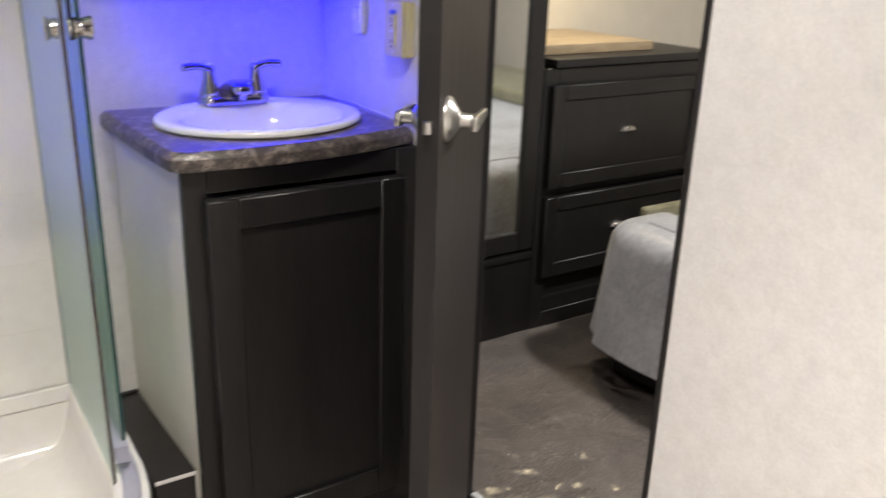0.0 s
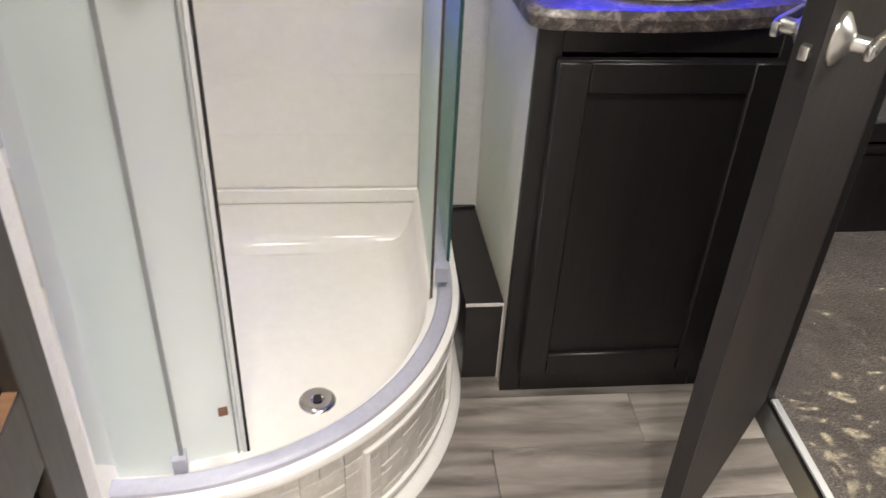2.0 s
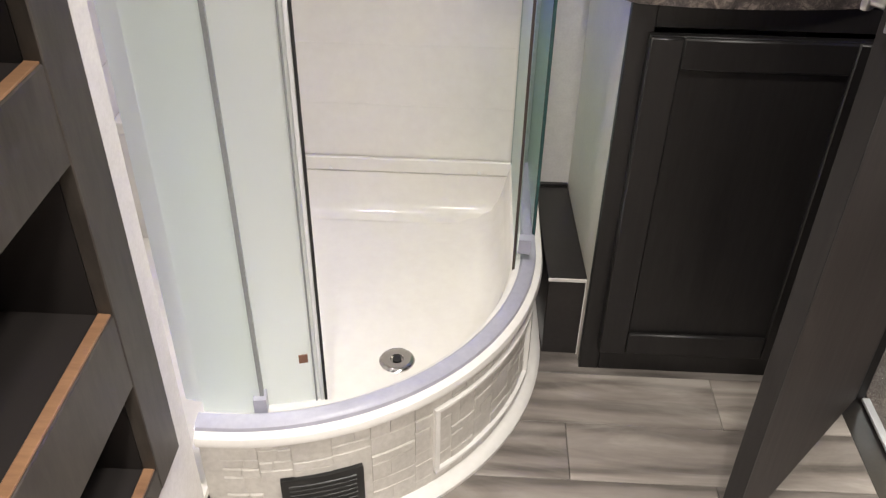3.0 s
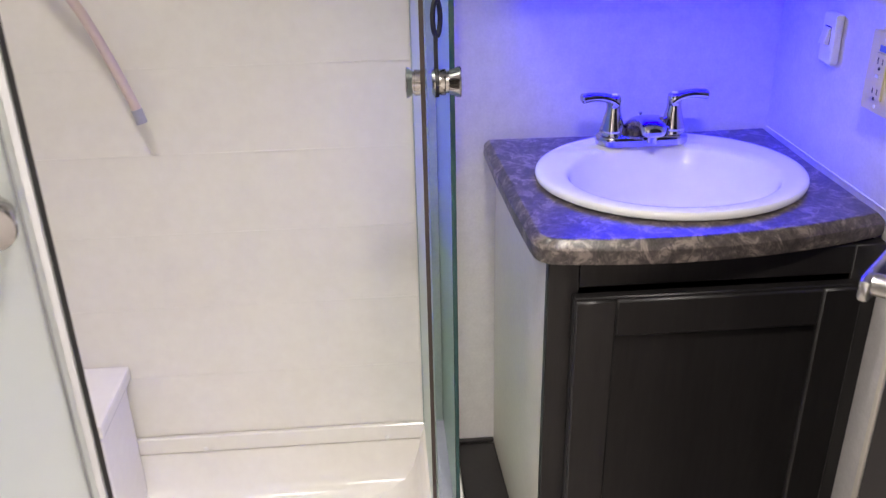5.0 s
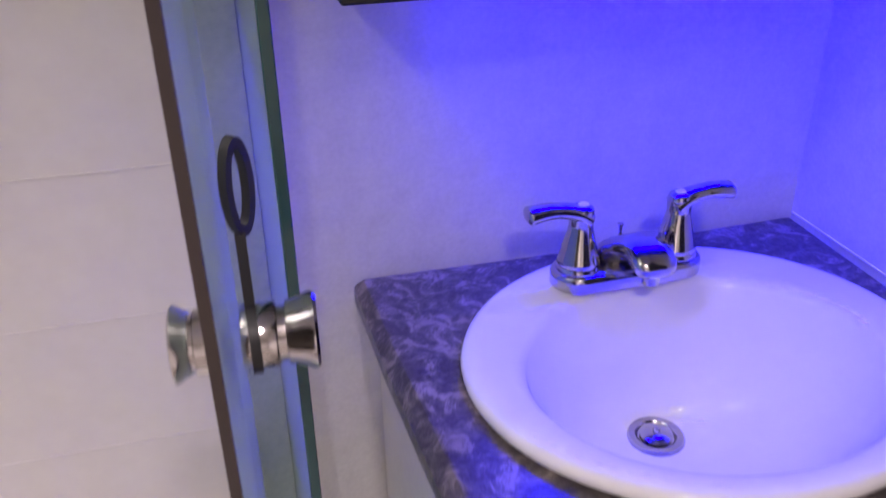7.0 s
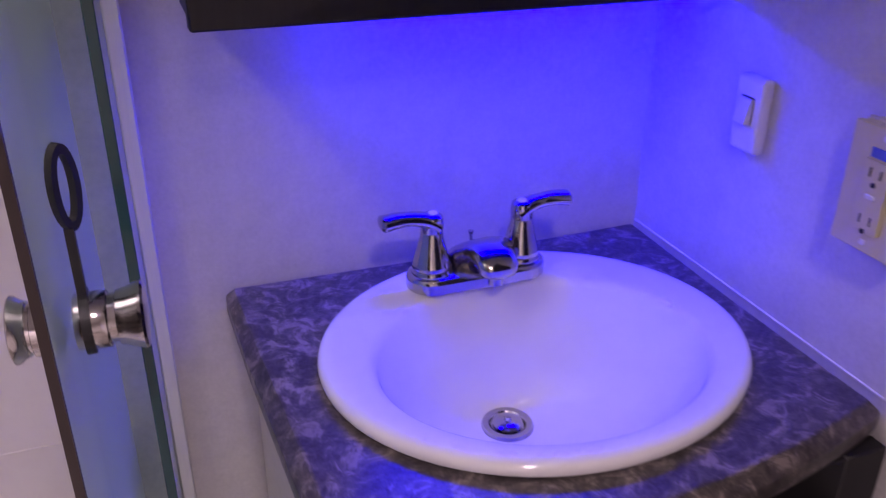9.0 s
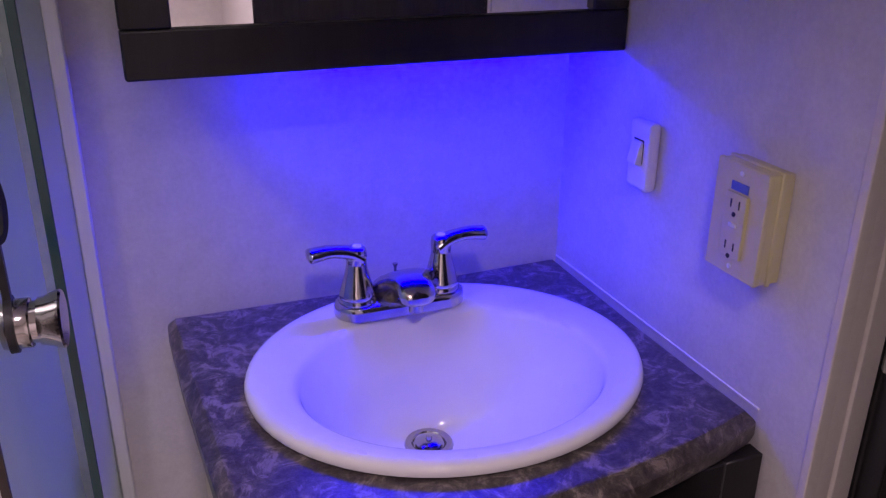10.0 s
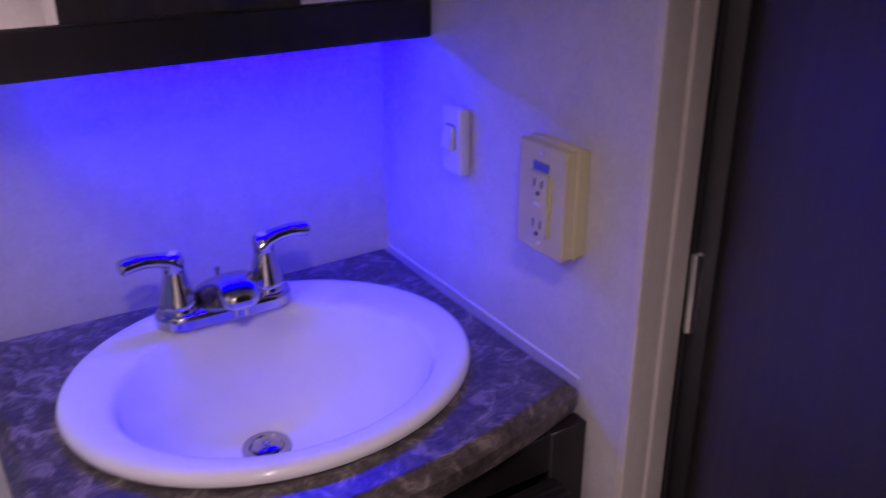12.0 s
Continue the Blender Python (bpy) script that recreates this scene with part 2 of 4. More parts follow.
def part(name, bm, material, parent, label="", smooth=40, local=False):
    """Links a bmesh, given in world places (or in the thing's own), as one mesh under a thing or part."""
    m = WORLD_OF[parent]
    if not local:
        bm.transform(m.inverted())
    ob = new(name, mesh_of(bm, name, material, smooth))
    ob.parent = parent
    WORLD_OF[ob] = m
    if label:
        ob["label"] = label
    return ob


def single(name, bm, material, label="", category="", kind="", group="", loc=(0, 0, 0), smooth=40, face_up=False):
    bm.transform(Matrix.Translation(loc).inverted())
    ob = new(name, mesh_of(bm, name, material, smooth, face_up))
    ob.location = loc
    WORLD_OF[ob] = Matrix.Translation(loc)
    return tagged(ob, label, category, group, kind)


def box(lo, hi, bevel=0.0, seg=2, bm=None):
    own = bmesh.new()
    bmesh.ops.create_cube(own, size=1)
    size = [b - a for a, b in zip(lo, hi)]
    mid = [(a + b) / 2 for a, b in zip(lo, hi)]
    bmesh.ops.scale(own, vec=size, verts=own.verts)
    bmesh.ops.translate(own, vec=mid, verts=own.verts)
    if bevel:
        bmesh.ops.bevel(own, geom=own.edges[:], offset=bevel, segments=seg, profile=0.7, affect="EDGES")
        own.normal_update()
        for f in own.faces:
            f.smooth = seg > 1 and max(abs(c) for c in f.normal) < 0.999
    return own if bm is None else merge(bm, own)


def merge(bm, other):
    me = bpy.data.meshes.new("tmp")
    other.to_mesh(me)
    other.free()
    bm.from_mesh(me)
    bpy.data.meshes.remove(me)
    return bm


def rings(loops, close=True, cap_start=False, cap_end=False, bm=None):
    """Quads between loops of points of equal length."""
    bm = bm or bmesh.new()
    vs = [[bm.verts.new(p) for p in loop] for loop in loops]
    n = len(vs[0])
    for a, b in zip(vs, vs[1:]):
        for i in range(n if close else n - 1):
            j = (i + 1) % n
            bm.faces.new((a[i], a[j], b[j], b[i]))
    if cap_start:
        bm.faces.new(vs[0])
    if cap_end:
        bm.faces.new(vs[-1])
    return bm


def lathe(profile, m, n=28, cap=True):
    """Turns a profile of (radius, height) round z, then places it by m."""
    loops = [[m @ Vector((r * math.cos(a), r * math.sin(a), z)) for a in (2 * math.pi * k / n for k in range(n))] for r, z in profile]
    return rings(loops, cap_start=cap, cap_end=cap)


def tube(points, radii, n=12, flat=1.0):
    """A tube along points; flat squeezes its height."""
    pts = [Vector(p) for p in points]
    loops = []
    for i, p in enumerate(pts):
        d = (pts[min(i + 1, len(pts) - 1)] - pts[max(i - 1, 0)]).normalized()
        side = d.cross(Vector((0, 0, 1)))
        side = side.normalized() if side.length > 1e-4 else Vector((1, 0, 0))
        up = side.cross(d)
        r = radii[i] if isinstance(radii, (list, tuple)) else radii
        loops.append([p + side * r * math.cos(a) + up * r * flat * math.sin(a) for a in (2 * math.pi * k / n for k in range(n))])
    return rings(loops, cap_start=True, cap_end=True)


def smooth_path(points, steps=6):
    out = []
    pts = [Vector(p) for p in points]
    for i in range(len(pts) - 1):
        p0, p1, p2, p3 = pts[max(i - 1, 0)], pts[i], pts[i + 1], pts[min(i + 2, len(pts) - 1)]
        for k in range(steps):
            t = k / steps
            out.append(0.5 * (2 * p1 + (p2 - p0) * t + (2 * p0 - 5 * p1 + 4 * p2 - p3) * t * t + (3 * p1 - p0 - 3 * p2 + p3) * t ** 3))
    return out + [pts[-1]]


def panel_frame(bm, lo, hi, axis, width, depth):
    """Four raised bars round a rectangle on a face; axis 1: faces -y, axis 0: faces -x (or +x)."""
    x0, y0, z0 = lo
    x1, y1, z1 = hi
    if axis == 1:
        box((x0, y0 - depth, z0), (x0 + width, y0, z1), 0.003, 1, bm)
        box((x1 - width, y0 - depth, z0), (x1, y0, z1), 0.003, 1, bm)
        box((x0 + width, y0 - depth, z0), (x1 - width, y0, z0 + width), 0.003, 1, bm)
        box((x0 + width, y0 - depth, z1 - width), (x1 - width, y0, z1), 0.003, 1, bm)
    return bm


# stations along the shower's rim: base point and outward normal, from the back wall round to the partition
def rim_stations(a0=0.0, a1=-90.0, n=40, back=True, front=True, y_end=Y_B, x_end=X_W):
    st = []
    if back:
        st += [(Vector((CX, y_end + (CY - y_end) * k / 5, 0)), Vector((1, 0, 0))) for k in range(5)]
    for k in range(n + 1):
        a = radians(a0 + (a1 - a0) * k / n)
        st.append((Vector((CX, CY, 0)), Vector((math.cos(a), math.sin(a), 0))))
    if front:
        st.append((Vector((x_end, CY, 0)), Vector((0, -1, 0))))
    return st


def lean(bm, y0, y1, dx):
    """Shifts points in x by a share that grows from y0 to y1."""
    for v in bm.verts:
        v.co.x += dx * (v.co.y - y0) / (y1 - y0)
    return bm


def sweep(profile, stations, closed=True):
    """Sweeps a profile of (outward distance, z) along the stations."""
    loops = [[b + nrm * r + Vector((0, 0, z)) for r, z in profile] for b, nrm in stations]
    return rings(loops, close=closed, cap_start=closed, cap_end=closed)


def shell(r, t, z0, z1, stations):
    return sweep([(r, z0), (r + t, z0), (r + t, z1), (r, z1)], stations)

# ---- the setting ----
T = 0.045
DOOR_Y0, DOOR_Y1, DOOR_H = 0.862, 1.516, 1.93   # the doorway to the bedroom
X_B = X_R + 0.125                                # bedroom side of that wall


def wall(name, lo, hi, material=M_WALL, label=""):
    return single(name, box(lo, hi), material, label or "off-white mottled vinyl wall panel", "wall", "structure", smooth=None)


wall("wall_north", (-0.55, Y_B, 0), (X_R, Y_B + T, Z_C))
w = single("wall_east", merge(merge(box((X_R, DOOR_Y1, 0), (X_B, Y_B + T, Z_C)), box((X_R, -1.4, 0), (X_B, DOOR_Y0, Z_C))),
           box((X_R, DOOR_Y0, DOOR_H), (X_B, DOOR_Y1, Z_C))), M_WALL, "off-white mottled vinyl wall with doorway to the bedroom", "wall", "structure", smooth=None)
wall("wall_south", (-0.55, -1.4 - T, 0), (3.5, -1.4, Z_C))
wall("wall_west", (-0.55 - T, -1.4, 0), (-0.55, Y_B + T, Z_C))
wall("wall_bedroom_east", (3.5, -1.4, 0), (3.5 + T, 2.75, Z_C), M_CREAM)
wall("wall_bedroom_north", (X_R, 2.7, 0), (3.5, 2.7 + T, Z_C), M_CREAM)
# partition beside the shower: a low white panel, an upright strip, the return behind it and the part over the open cabinet
part_bm = box((X_W - 0.03, -1.4, 0), (X_W, 1.058, 0.355))
box((X_W - 0.03, 0.984, 0.355), (X_W, 1.058, Z_C), 0, 2, part_bm)
box((X_W - 0.03, -1.4, 0.355), (X_W, 0.30, Z_C), 0, 2, part_bm)
box((X_W - 0.03, 0.30, 1.72), (X_W, 0.984, Z_C), 0, 2, part_bm)
box((-0.55, 1.022, 0), (X_W - 0.03, 1.058, Z_C), 0, 2, part_bm)
single("wall_partition", part_bm, M_WALL, "white textured partition panel beside the shower", "wall", "structure", smooth=None)

single("ceiling", box((-0.6, -1.45, Z_C), (3.6, 2.8, Z_C + 0.04)), M_CEIL, "plain white ceiling panel", "ceiling", "structure", smooth=None)

# corner trim on the wall's end and dark doorway lining
tr = box((X_R - 0.003, DOOR_Y1 - 0.006, 0), (X_R + 0.012, DOOR_Y1 + 0.004, DOOR_H), 0.0025, 3)
box((X_R + 0.012, DOOR_Y1 - 0.004, 0), (X_R + 0.030, DOOR_Y1, DOOR_H), 0.0012, 2, tr)
box((X_R + 0.030, DOOR_Y1 - 0.0075, 0), (X_R + 0.054, DOOR_Y1, DOOR_H), 0.003, 3, tr)
single("trim", tr, M_CREAM, "cream ribbed upright corner trim", "trim", "structure")
lin = box((X_R + 0.0545, DOOR_Y1 - 0.012, 0), (X_B + 0.012, DOOR_Y1, DOOR_H), 0.002, 1)
box((X_R - 0.002, DOOR_Y0, 0), (X_B + 0.012, DOOR_Y0 + 0.012, DOOR_H), 0.002, 1, lin)
box((X_R - 0.002, DOOR_Y0, DOOR_H - 0.012), (X_B + 0.012, DOOR_Y1, DOOR_H), 0.002, 1, lin)
box((X_R + 0.05, DOOR_Y0 + 0.012, 0), (X_R + 0.062, DOOR_Y0 + 0.022, DOOR_H - 0.012), 0.002, 1, lin)
box((X_B, DOOR_Y0 - 0.03, 0), (X_B + 0.012, DOOR_Y0, DOOR_H + 0.03), 0.002, 1, lin)
single("door_lining", lin, M_DARK, "dark espresso doorway lining", "door frame", "structure")
single("strike_plate", box((X_B - 0.03, DOOR_Y0 + 0.012, 0.985), (X_B + 0.013, DOOR_Y0 + 0.0145, 1.045), 0.0008, 1), M_NICKEL,
       "satin nickel strike plate on the door lining", "strike plate", loc=(X_B, DOOR_Y0, 1.015))

# floors
single("subfloor", box((-0.6, -1.45, -0.05), (3.6, 2.8, -0.006)), M_BOX, "dark floor base under the planks", "floor", "structure", smooth=None)
FLOOR = thing("floor", (0.4, 0.8, 0), "grey-brown wood-look vinyl plank floor", "floor", kind="structure")
CARPET_X = 1.160


def carpet():
    bm = bmesh.new()
    bmesh.ops.create_grid(bm, x_segments=60, y_segments=100, size=0.5)
    for v in bm.verts:
        v.co.x = CARPET_X + (v.co.x + 0.5) * 2.4
        v.co.y = -1.4 + (v.co.y + 0.5) * 4.12
        v.co.z = 0.004 + 0.004 * noise.noise(v.co * 9)
    return single("carpet", bm, M_CARPET, "brown speckled bedroom carpet", "carpet", "structure", face_up=True)


carpet()
single("threshold_strip", box((1.146, DOOR_Y0 - 0.02, -0.002), (1.163, DOOR_Y1 - 0.012, 0.006), 0.0025, 2), M_ALU, "pale metal threshold strip between planks and carpet", "threshold", "structure")


def film():
    """Clear protective film, crinkled, over the carpet in the doorway."""
    bm = bmesh.new()
    bmesh.ops.create_grid(bm, x_segments=110, y_segments=110, size=0.5)
    for v in bm.verts:
        x, y = 1.175 + (v.co.x + 0.5) * 0.80, 0.55 + (v.co.y + 0.5) * 1.33
        p = Vector((x, y, 0))
        q = Vector((x * 0.75 + y * 0.3, y, 0))
        z = 0.012 + 0.010 * abs(noise.noise(p * 7)) + 0.008 * abs(noise.noise(q * 22 + Vector((3, 1, 0)))) + 0.003 * abs(noise.noise(q * 47))
        v.co = (x + 0.03 * noise.noise(p * 4), y, z)
    return single("plastic_film", bm, M_FILM, "crinkled clear protective plastic film over brown carpet", "plastic film", loc=(1.5, 1.2, 0.01), smooth=180, face_up=True)


film()

# ---- shower ----
SH = thing("shower_pan", (CX, CY, 0), "cream quarter-round shower pan with moulded stone-look front", "shower pan")
ST = rim_stations()
# inside of the pan, up to the rim
part("basin", sweep([(0.0, 0.136), (0.2, 0.134), (0.38, 0.137), (0.43, 0.142), (0.462, 0.155), (0.48, 0.18), (0.492, 0.22), (0.5, 0.26), (0.506, 0.274), (0.515, 0.279), (0.53, 0.279)], ST, False), M_ACRYL, SH)
corner = box((-0.55, CY, 0.12), (CX, Y_B - 0.04, 0.136))
box((-0.55, 1.058, 0.12), (X_W, CY, 0.136), 0, 2, corner)
part("basin_corner", corner, M_ACRYL, SH)
cove = []
for y, z in ((1.925, 0.136), (1.945, 0.139), (1.962, 0.148), (1.973, 0.165), (1.98, 0.19), (1.984, 0.225), (1.986, 0.243), (1.992, 0.247), (1.9985, 0.247)):
    cove.append([Vector((x, y, z)) for x in (-0.55, -0.3, -0.1, 0.1, 0.25, 0.385)])
part("back_cove", rings(cove, close=False), M_ACRYL, SH)
part("rim", sweep([(0.505, 0.262), (0.507, 0.278), (0.515, 0.283), (0.556, 0.281), (0.566, 0.276), (0.569, 0.266), (0.566, 0.256), (0.55, 0.252)], ST), M_STONE_RIM, SH, "glossy white rolled rim")
part("seal_strip", sweep([(0.520, 0.281), (0.522, 0.292), (0.527, 0.296), (0.546, 0.294), (0.552, 0.289), (0.553, 0.281)], ST), M_SEAL, SH, "grey vinyl threshold strip")
part("apron", sweep([(0.53, 0.0), (0.556, 0.0), (0.552, 0.26), (0.53, 0.26)], ST), M_STONE, SH, "beige moulded stone-look apron")
part("base_trim", sweep([(0.55, 0.0), (0.583, 0.0), (0.584, 0.010), (0.578, 0.018), (0.566, 0.022), (0.55, 0.022)], ST), M_STONE_RIM, SH, "white base trim")
dr = lathe([(0.0001, 0.1385), (0.012, 0.1385), (0.014, 0.142), (0.026, 0.142), (0.034, 0.1405), (0.037, 0.137)], pose(0.128, 1.42, 0), 32)
drain_ob = part("drain", dr, M_CHROME, SH, "round chrome drain")
part("drain_hole", lathe([(0.0001, 0.1425), (0.006, 0.1425), (0.0065, 0.1432), (0.0085, 0.1432), (0.0095, 0.142)], pose(0.128, 1.42, 0), 20), M_BLACK, drain_ob)


def apron_block(a0, a1, z0, z1, proud):
    """One raised block of the stone pattern, between two angles on the apron."""
    n = max(2, int(abs(a1 - a0) / 4) + 1)
    st = rim_stations(a0, a1, n, False, False)
    e = 0.0022
    bm = sweep([(0.548, z0), (0.5535 + proud - 0.002, z0), (0.5535 + proud, z0 + e), (0.5535 + proud, z1 - e), (0.5535 + proud - 0.002, z1), (0.548, z1)], st)
    return bm


# doors and glass of the shower
def glass_run(name, r, t, a0, a1, material, label, parent, back=False, front=False, n=14, z0=0.292):
    return part(name, shell(r, t, z0, 1.9, rim_stations(a0, a1, n, back, front, Y_B - 0.004, X_W + 0.002)), material, parent, label)


def lets_light(ob):
    ob.visible_shadow = False
    return ob


EN = thing("shower_enclosure", (CX, CY, Z_LIP), "curved frosted glass shower enclosure, sliding doors open", "shower enclosure")
lets_light(glass_run("fixed_panel", 0.499, 0.006, -82.2, -90, M_FROST, "frosted glass panel", EN, front=True, z0=0.268))
d1 = lets_light(glass_run("sliding_door", 0.437, 0.006, -69.0, -102, M_FROST, "frosted curved glass sliding door", EN, n=16, z0=0.228))
fp = lets_light(part("fixed_panel", box((0.404, 1.677, 0.284), (0.410, Y_B - 0.004, 1.9)), M_GREEN, EN, "green-tinted glass panel"))
part("glass_edge", box((0.4035, 1.671, 0.284), (0.4105, 1.6765, 1.9), 0.0008, 1), M_EDGE, fp, "dark teal glass edge")
d2 = lets_light(part("sliding_door", shell(0.506, 0.006, 0.27, 1.9, rim_stations(0, -8.2, 8, True, False, 1.972)), M_GREEN, EN, "green-tinted curved glass sliding door"))


def upright(r0, r1, a, w, z0, z1, material, name, parent, label=""):
    return part(name, sweep([(r0, z0), (r1, z0), (r1, z1), (r0, z1)], rim_stations(a, a - w, 2, False, False)), material, parent, label)


upright(0.434, 0.446, -69.3, 0.8, 0.226, 1.9, M_ALU, "edge_profile", d1, "pale grey edge profile")
upright(0.436, 0.445, -70.8, 0.4, 0.226, 1.9, M_GREYEDGE, "edge_strip", d1, "grey glass edge strip")
upright(0.435, 0.445, -68.5, 0.62, 0.224, 1.9, M_BLACK, "edge_seal", d1, "black rubber seal")
upright(0.498, 0.506, -81.5, 0.75, 0.266, 1.9, M_GREYEDGE, "edge_profile", EN, "grey vertical glass edge")
upright(0.5062, 0.5118, -8.2, 0.3, 0.268, 1.9, M_BROWNSEAL, "edge_seal", d2, "dark door edge seal")
# Channel widened to cover a gap, coloured in the tone of hazy glass.
part("wall_profile", box((0.362, Y_B - 0.026, 0.285), (0.4035, Y_B - 0.010, 1.9), 0.003, 2), M_CHANNEL, EN, "grey-green wall channel widened to fill a gap beside glass")
part("wall_channel", box((0.4105, Y_B - 0.024, 0.285), (0.426, Y_B - 0.002, 1.9), 0.002, 1), M_ALU, EN)
for a, zz, rr in ((-82.3, 0.298, 0.490), (-6.0, 0.330, 0.515)):
    st = rim_stations(a - 1.2, a + 1.2, 3, False, False)
    part("guide_clip", sweep([(rr, zz - 0.016), (rr + 0.026, zz - 0.016), (rr + 0.026, zz + 0.018), (rr, zz + 0.018)], st), M_SEAL, EN, "grey plastic guide clip")
part("price_tag", sweep([(0.4425, 0.324), (0.445, 0.324), (0.445, 0.342), (0.4425, 0.342)], rim_stations(-74.1, -72.1, 3, False, False)), M_COPPER, d1, "small copper-brown sticker")


def shower_knob(angle, z, door, r=0.515):
    a = radians(angle)
    n = Vector((math.cos(a), math.sin(a), 0))
    c = Vector((CX, CY, z)) + n * r
    up = Matrix.Translation(c) @ n.to_track_quat("Z", "Y").to_matrix().to_4x4()
    body = [(0.0001, 0.0), (0.0160, 0.0), (0.0165, 0.001), (0.0165, 0.0165), (0.0160, 0.0172), (0.0140, 0.0176), (0.0140, 0.0215), (0.0158, 0.0220), (0.0165, 0.0255), (0.0192, 0.0330), (0.0196, 0.0355), (0.0185, 0.0370), (0.0001, 0.0372)]
    k = part("knob", lathe(body, up @ Matrix.Translation((0, 0, 0.0035))), M_CHROME, door, "round chrome pull knob")
    part("inner_knob", lathe([(r, z * 0.55) for r, z in body], up @ pose(0, 0, -0.0095, 180)), M_CHROME, k)
    return up


shower_knob(-4.2, 1.104, d2)
shower_knob(-73.4, 1.108, d1, 0.446)

# black rubber strap hung on the knob
n_k = Vector((math.cos(radians(-4.2)), math.sin(radians(-4.2)), 0))
kc = Vector((CX, CY, 1.104)) + n_k * 0.5225
side = Vector((0, 1, 0))


def strap():
    """A flat rubber strap: a ring round the knob, a stem and a long open loop above."""
    bm = bmesh.new()

    def flat(outer, inner, t0=-0.001, t1=0.004, turn=0.0):
        n = len(outer)
        side = Matrix.Rotation(radians(turn), 3, "Z") @ Vector((0, 1, 0))
        n_k = side.cross(Vector((0, 0, 1)))
        L = [[kc + side * u + Vector((0, 0, z)) + n_k * t for (u, z), t in ((outer[i], t0), (outer[i], t1), (inner[i], t1), (inner[i], t0))] for i in range(n)]
        rings(L + [L[0]], close=True, bm=bm)

    circ = [2 * math.pi * k / 24 for k in range(24)]
    flat([(0.019 * math.cos(a), 0.019 * math.sin(a)) for a in circ], [(0.0125 * math.cos(a), 0.0125 * math.sin(a)) for a in circ])
    flat([(0.003 + 0.0092 * math.cos(a), 0.080 + 0.0245 * math.sin(a)) for a in circ], [(0.003 + 0.0052 * math.cos(a), 0.080 + 0.0190 * math.sin(a)) for a in circ], turn=-44)
    stem = [[kc + side * (0.001 + u) + Vector((0, 0, z)) + n_k * t for u, t in ((-0.004, -0.001), (0.004, -0.001), (0.004, 0.004), (-0.004, 0.004))] for z in (0.016, 0.03, 0.043, 0.058)]
    rings(stem, cap_start=True, cap_end=True, bm=bm)
    return single("rubber_strap", bm, M_BLACK, "black rubber strap looped over the chrome shower knob", "strap", loc=tuple(kc), smooth=60)


strap()

# shower wall surround: base ledge with rivets, moulded courses laid last
SUR = thing("wall_surround", (-0.05, Y_B, 0.25), "glossy cream moulded shower wall surround", "shower wall", kind="structure")
part("backing", box((-0.55, Y_B - 0.006, 0.2), (0.386, Y_B - 0.001, 1.95)), M_ACRYL, SUR)
part("side_backing", box((-0.549, 1.06, 0.2), (-0.543, Y_B - 0.006, 1.95)), M_ACRYL, SUR)
part("base_ledge", box((-0.54, Y_B - 0.017, 0.2475), (0.384, Y_B - 0.006, 0.285), 0.004, 3), M_ACRYL, SUR, "cream raised base ledge")
for x in (-0.09, 0.285):
    part("rivet", lathe([(0.0001, 0.0025), (0.004, 0.002), (0.0055, 0.0)], pose(x, Y_B - 0.0168, 0.254, 90), 14), M_WHITEPL, SUR)
CS = thing("corner_seat", (-0.38, 1.9, 0.137), "cream moulded shower corner seat with upright front", "shower seat")
part("top", box((-0.54, 1.795, 0.432), (-0.212, Y_B - 0.009, 0.462), 0.009, 4), M_ACRYL, CS)
part("front", box((-0.54, 1.806, 0.137), (-0.222, Y_B - 0.018, 0.432), 0.012, 4), M_ACRYL, CS)
hose = [(-0.29, 1.90, 1.55), (-0.215, 1.93, 1.28), (-0.158, 1.955, 1.14), (-0.130, 1.965, 1.06), (-0.107, 1.968, 0.99), (-0.100, 1.966, 0.966)]
HO = thing("shower_hose", (-0.3, 1.96, 1.5), "hanging pinkish plastic shower hose", "shower hose")
part("hose", tube(smooth_path(hose, 8), 0.0085, 12), M_HOSE, HO)
part("end_fitting", tube([(-0.1045, 1.967, 0.982), (-0.0985, 1.966, 0.958)], 0.0097, 14), M_SEAL, HO, "grey hose end fitting")
part("wall_outlet", lathe([(0.022, 0), (0.022, 0.012), (0.014, 0.02), (0.012, 0.09), (0.0001, 0.09)], pose(-0.30, Y_B - 0.006, 1.55, 90)), M_CHROME, HO)

# ---- low dark box between shower and vanity ----
LB = thing("floor_box", (0.46, 1.8, 0), "low black-brown laminate box cover on the floor", "box")
part("body", lean(box((0.445, 1.612, 0.0), (0.527, Y_B - 0.002, 0.214), 0.0015, 1), 1.61, Y_B, -0.017), M_BOX, LB)
part("top_panel", lean(box((0.443, 1.610, 0.214), (0.5275, Y_B - 0.012, 0.2205), 0.001, 1), 1.61, Y_B, -0.017), M_BOX, LB)
part("edge_strip", box((0.443, 1.6085, 0.2125), (0.527, 1.6105, 0.2215), 0.0005, 1), M_WALL, LB, "pale edge strip")
part("edge_strip", box((0.525, 1.6105, 0.0), (0.5275, 1.612, 0.2125)), M_WALL, LB)
part("back_lip", lean(box((0.443, Y_B - 0.012, 0.2205), (0.527, Y_B - 0.002, 0.228), 0.001, 1), 1.61, Y_B, -0.017), M_BOX, LB)

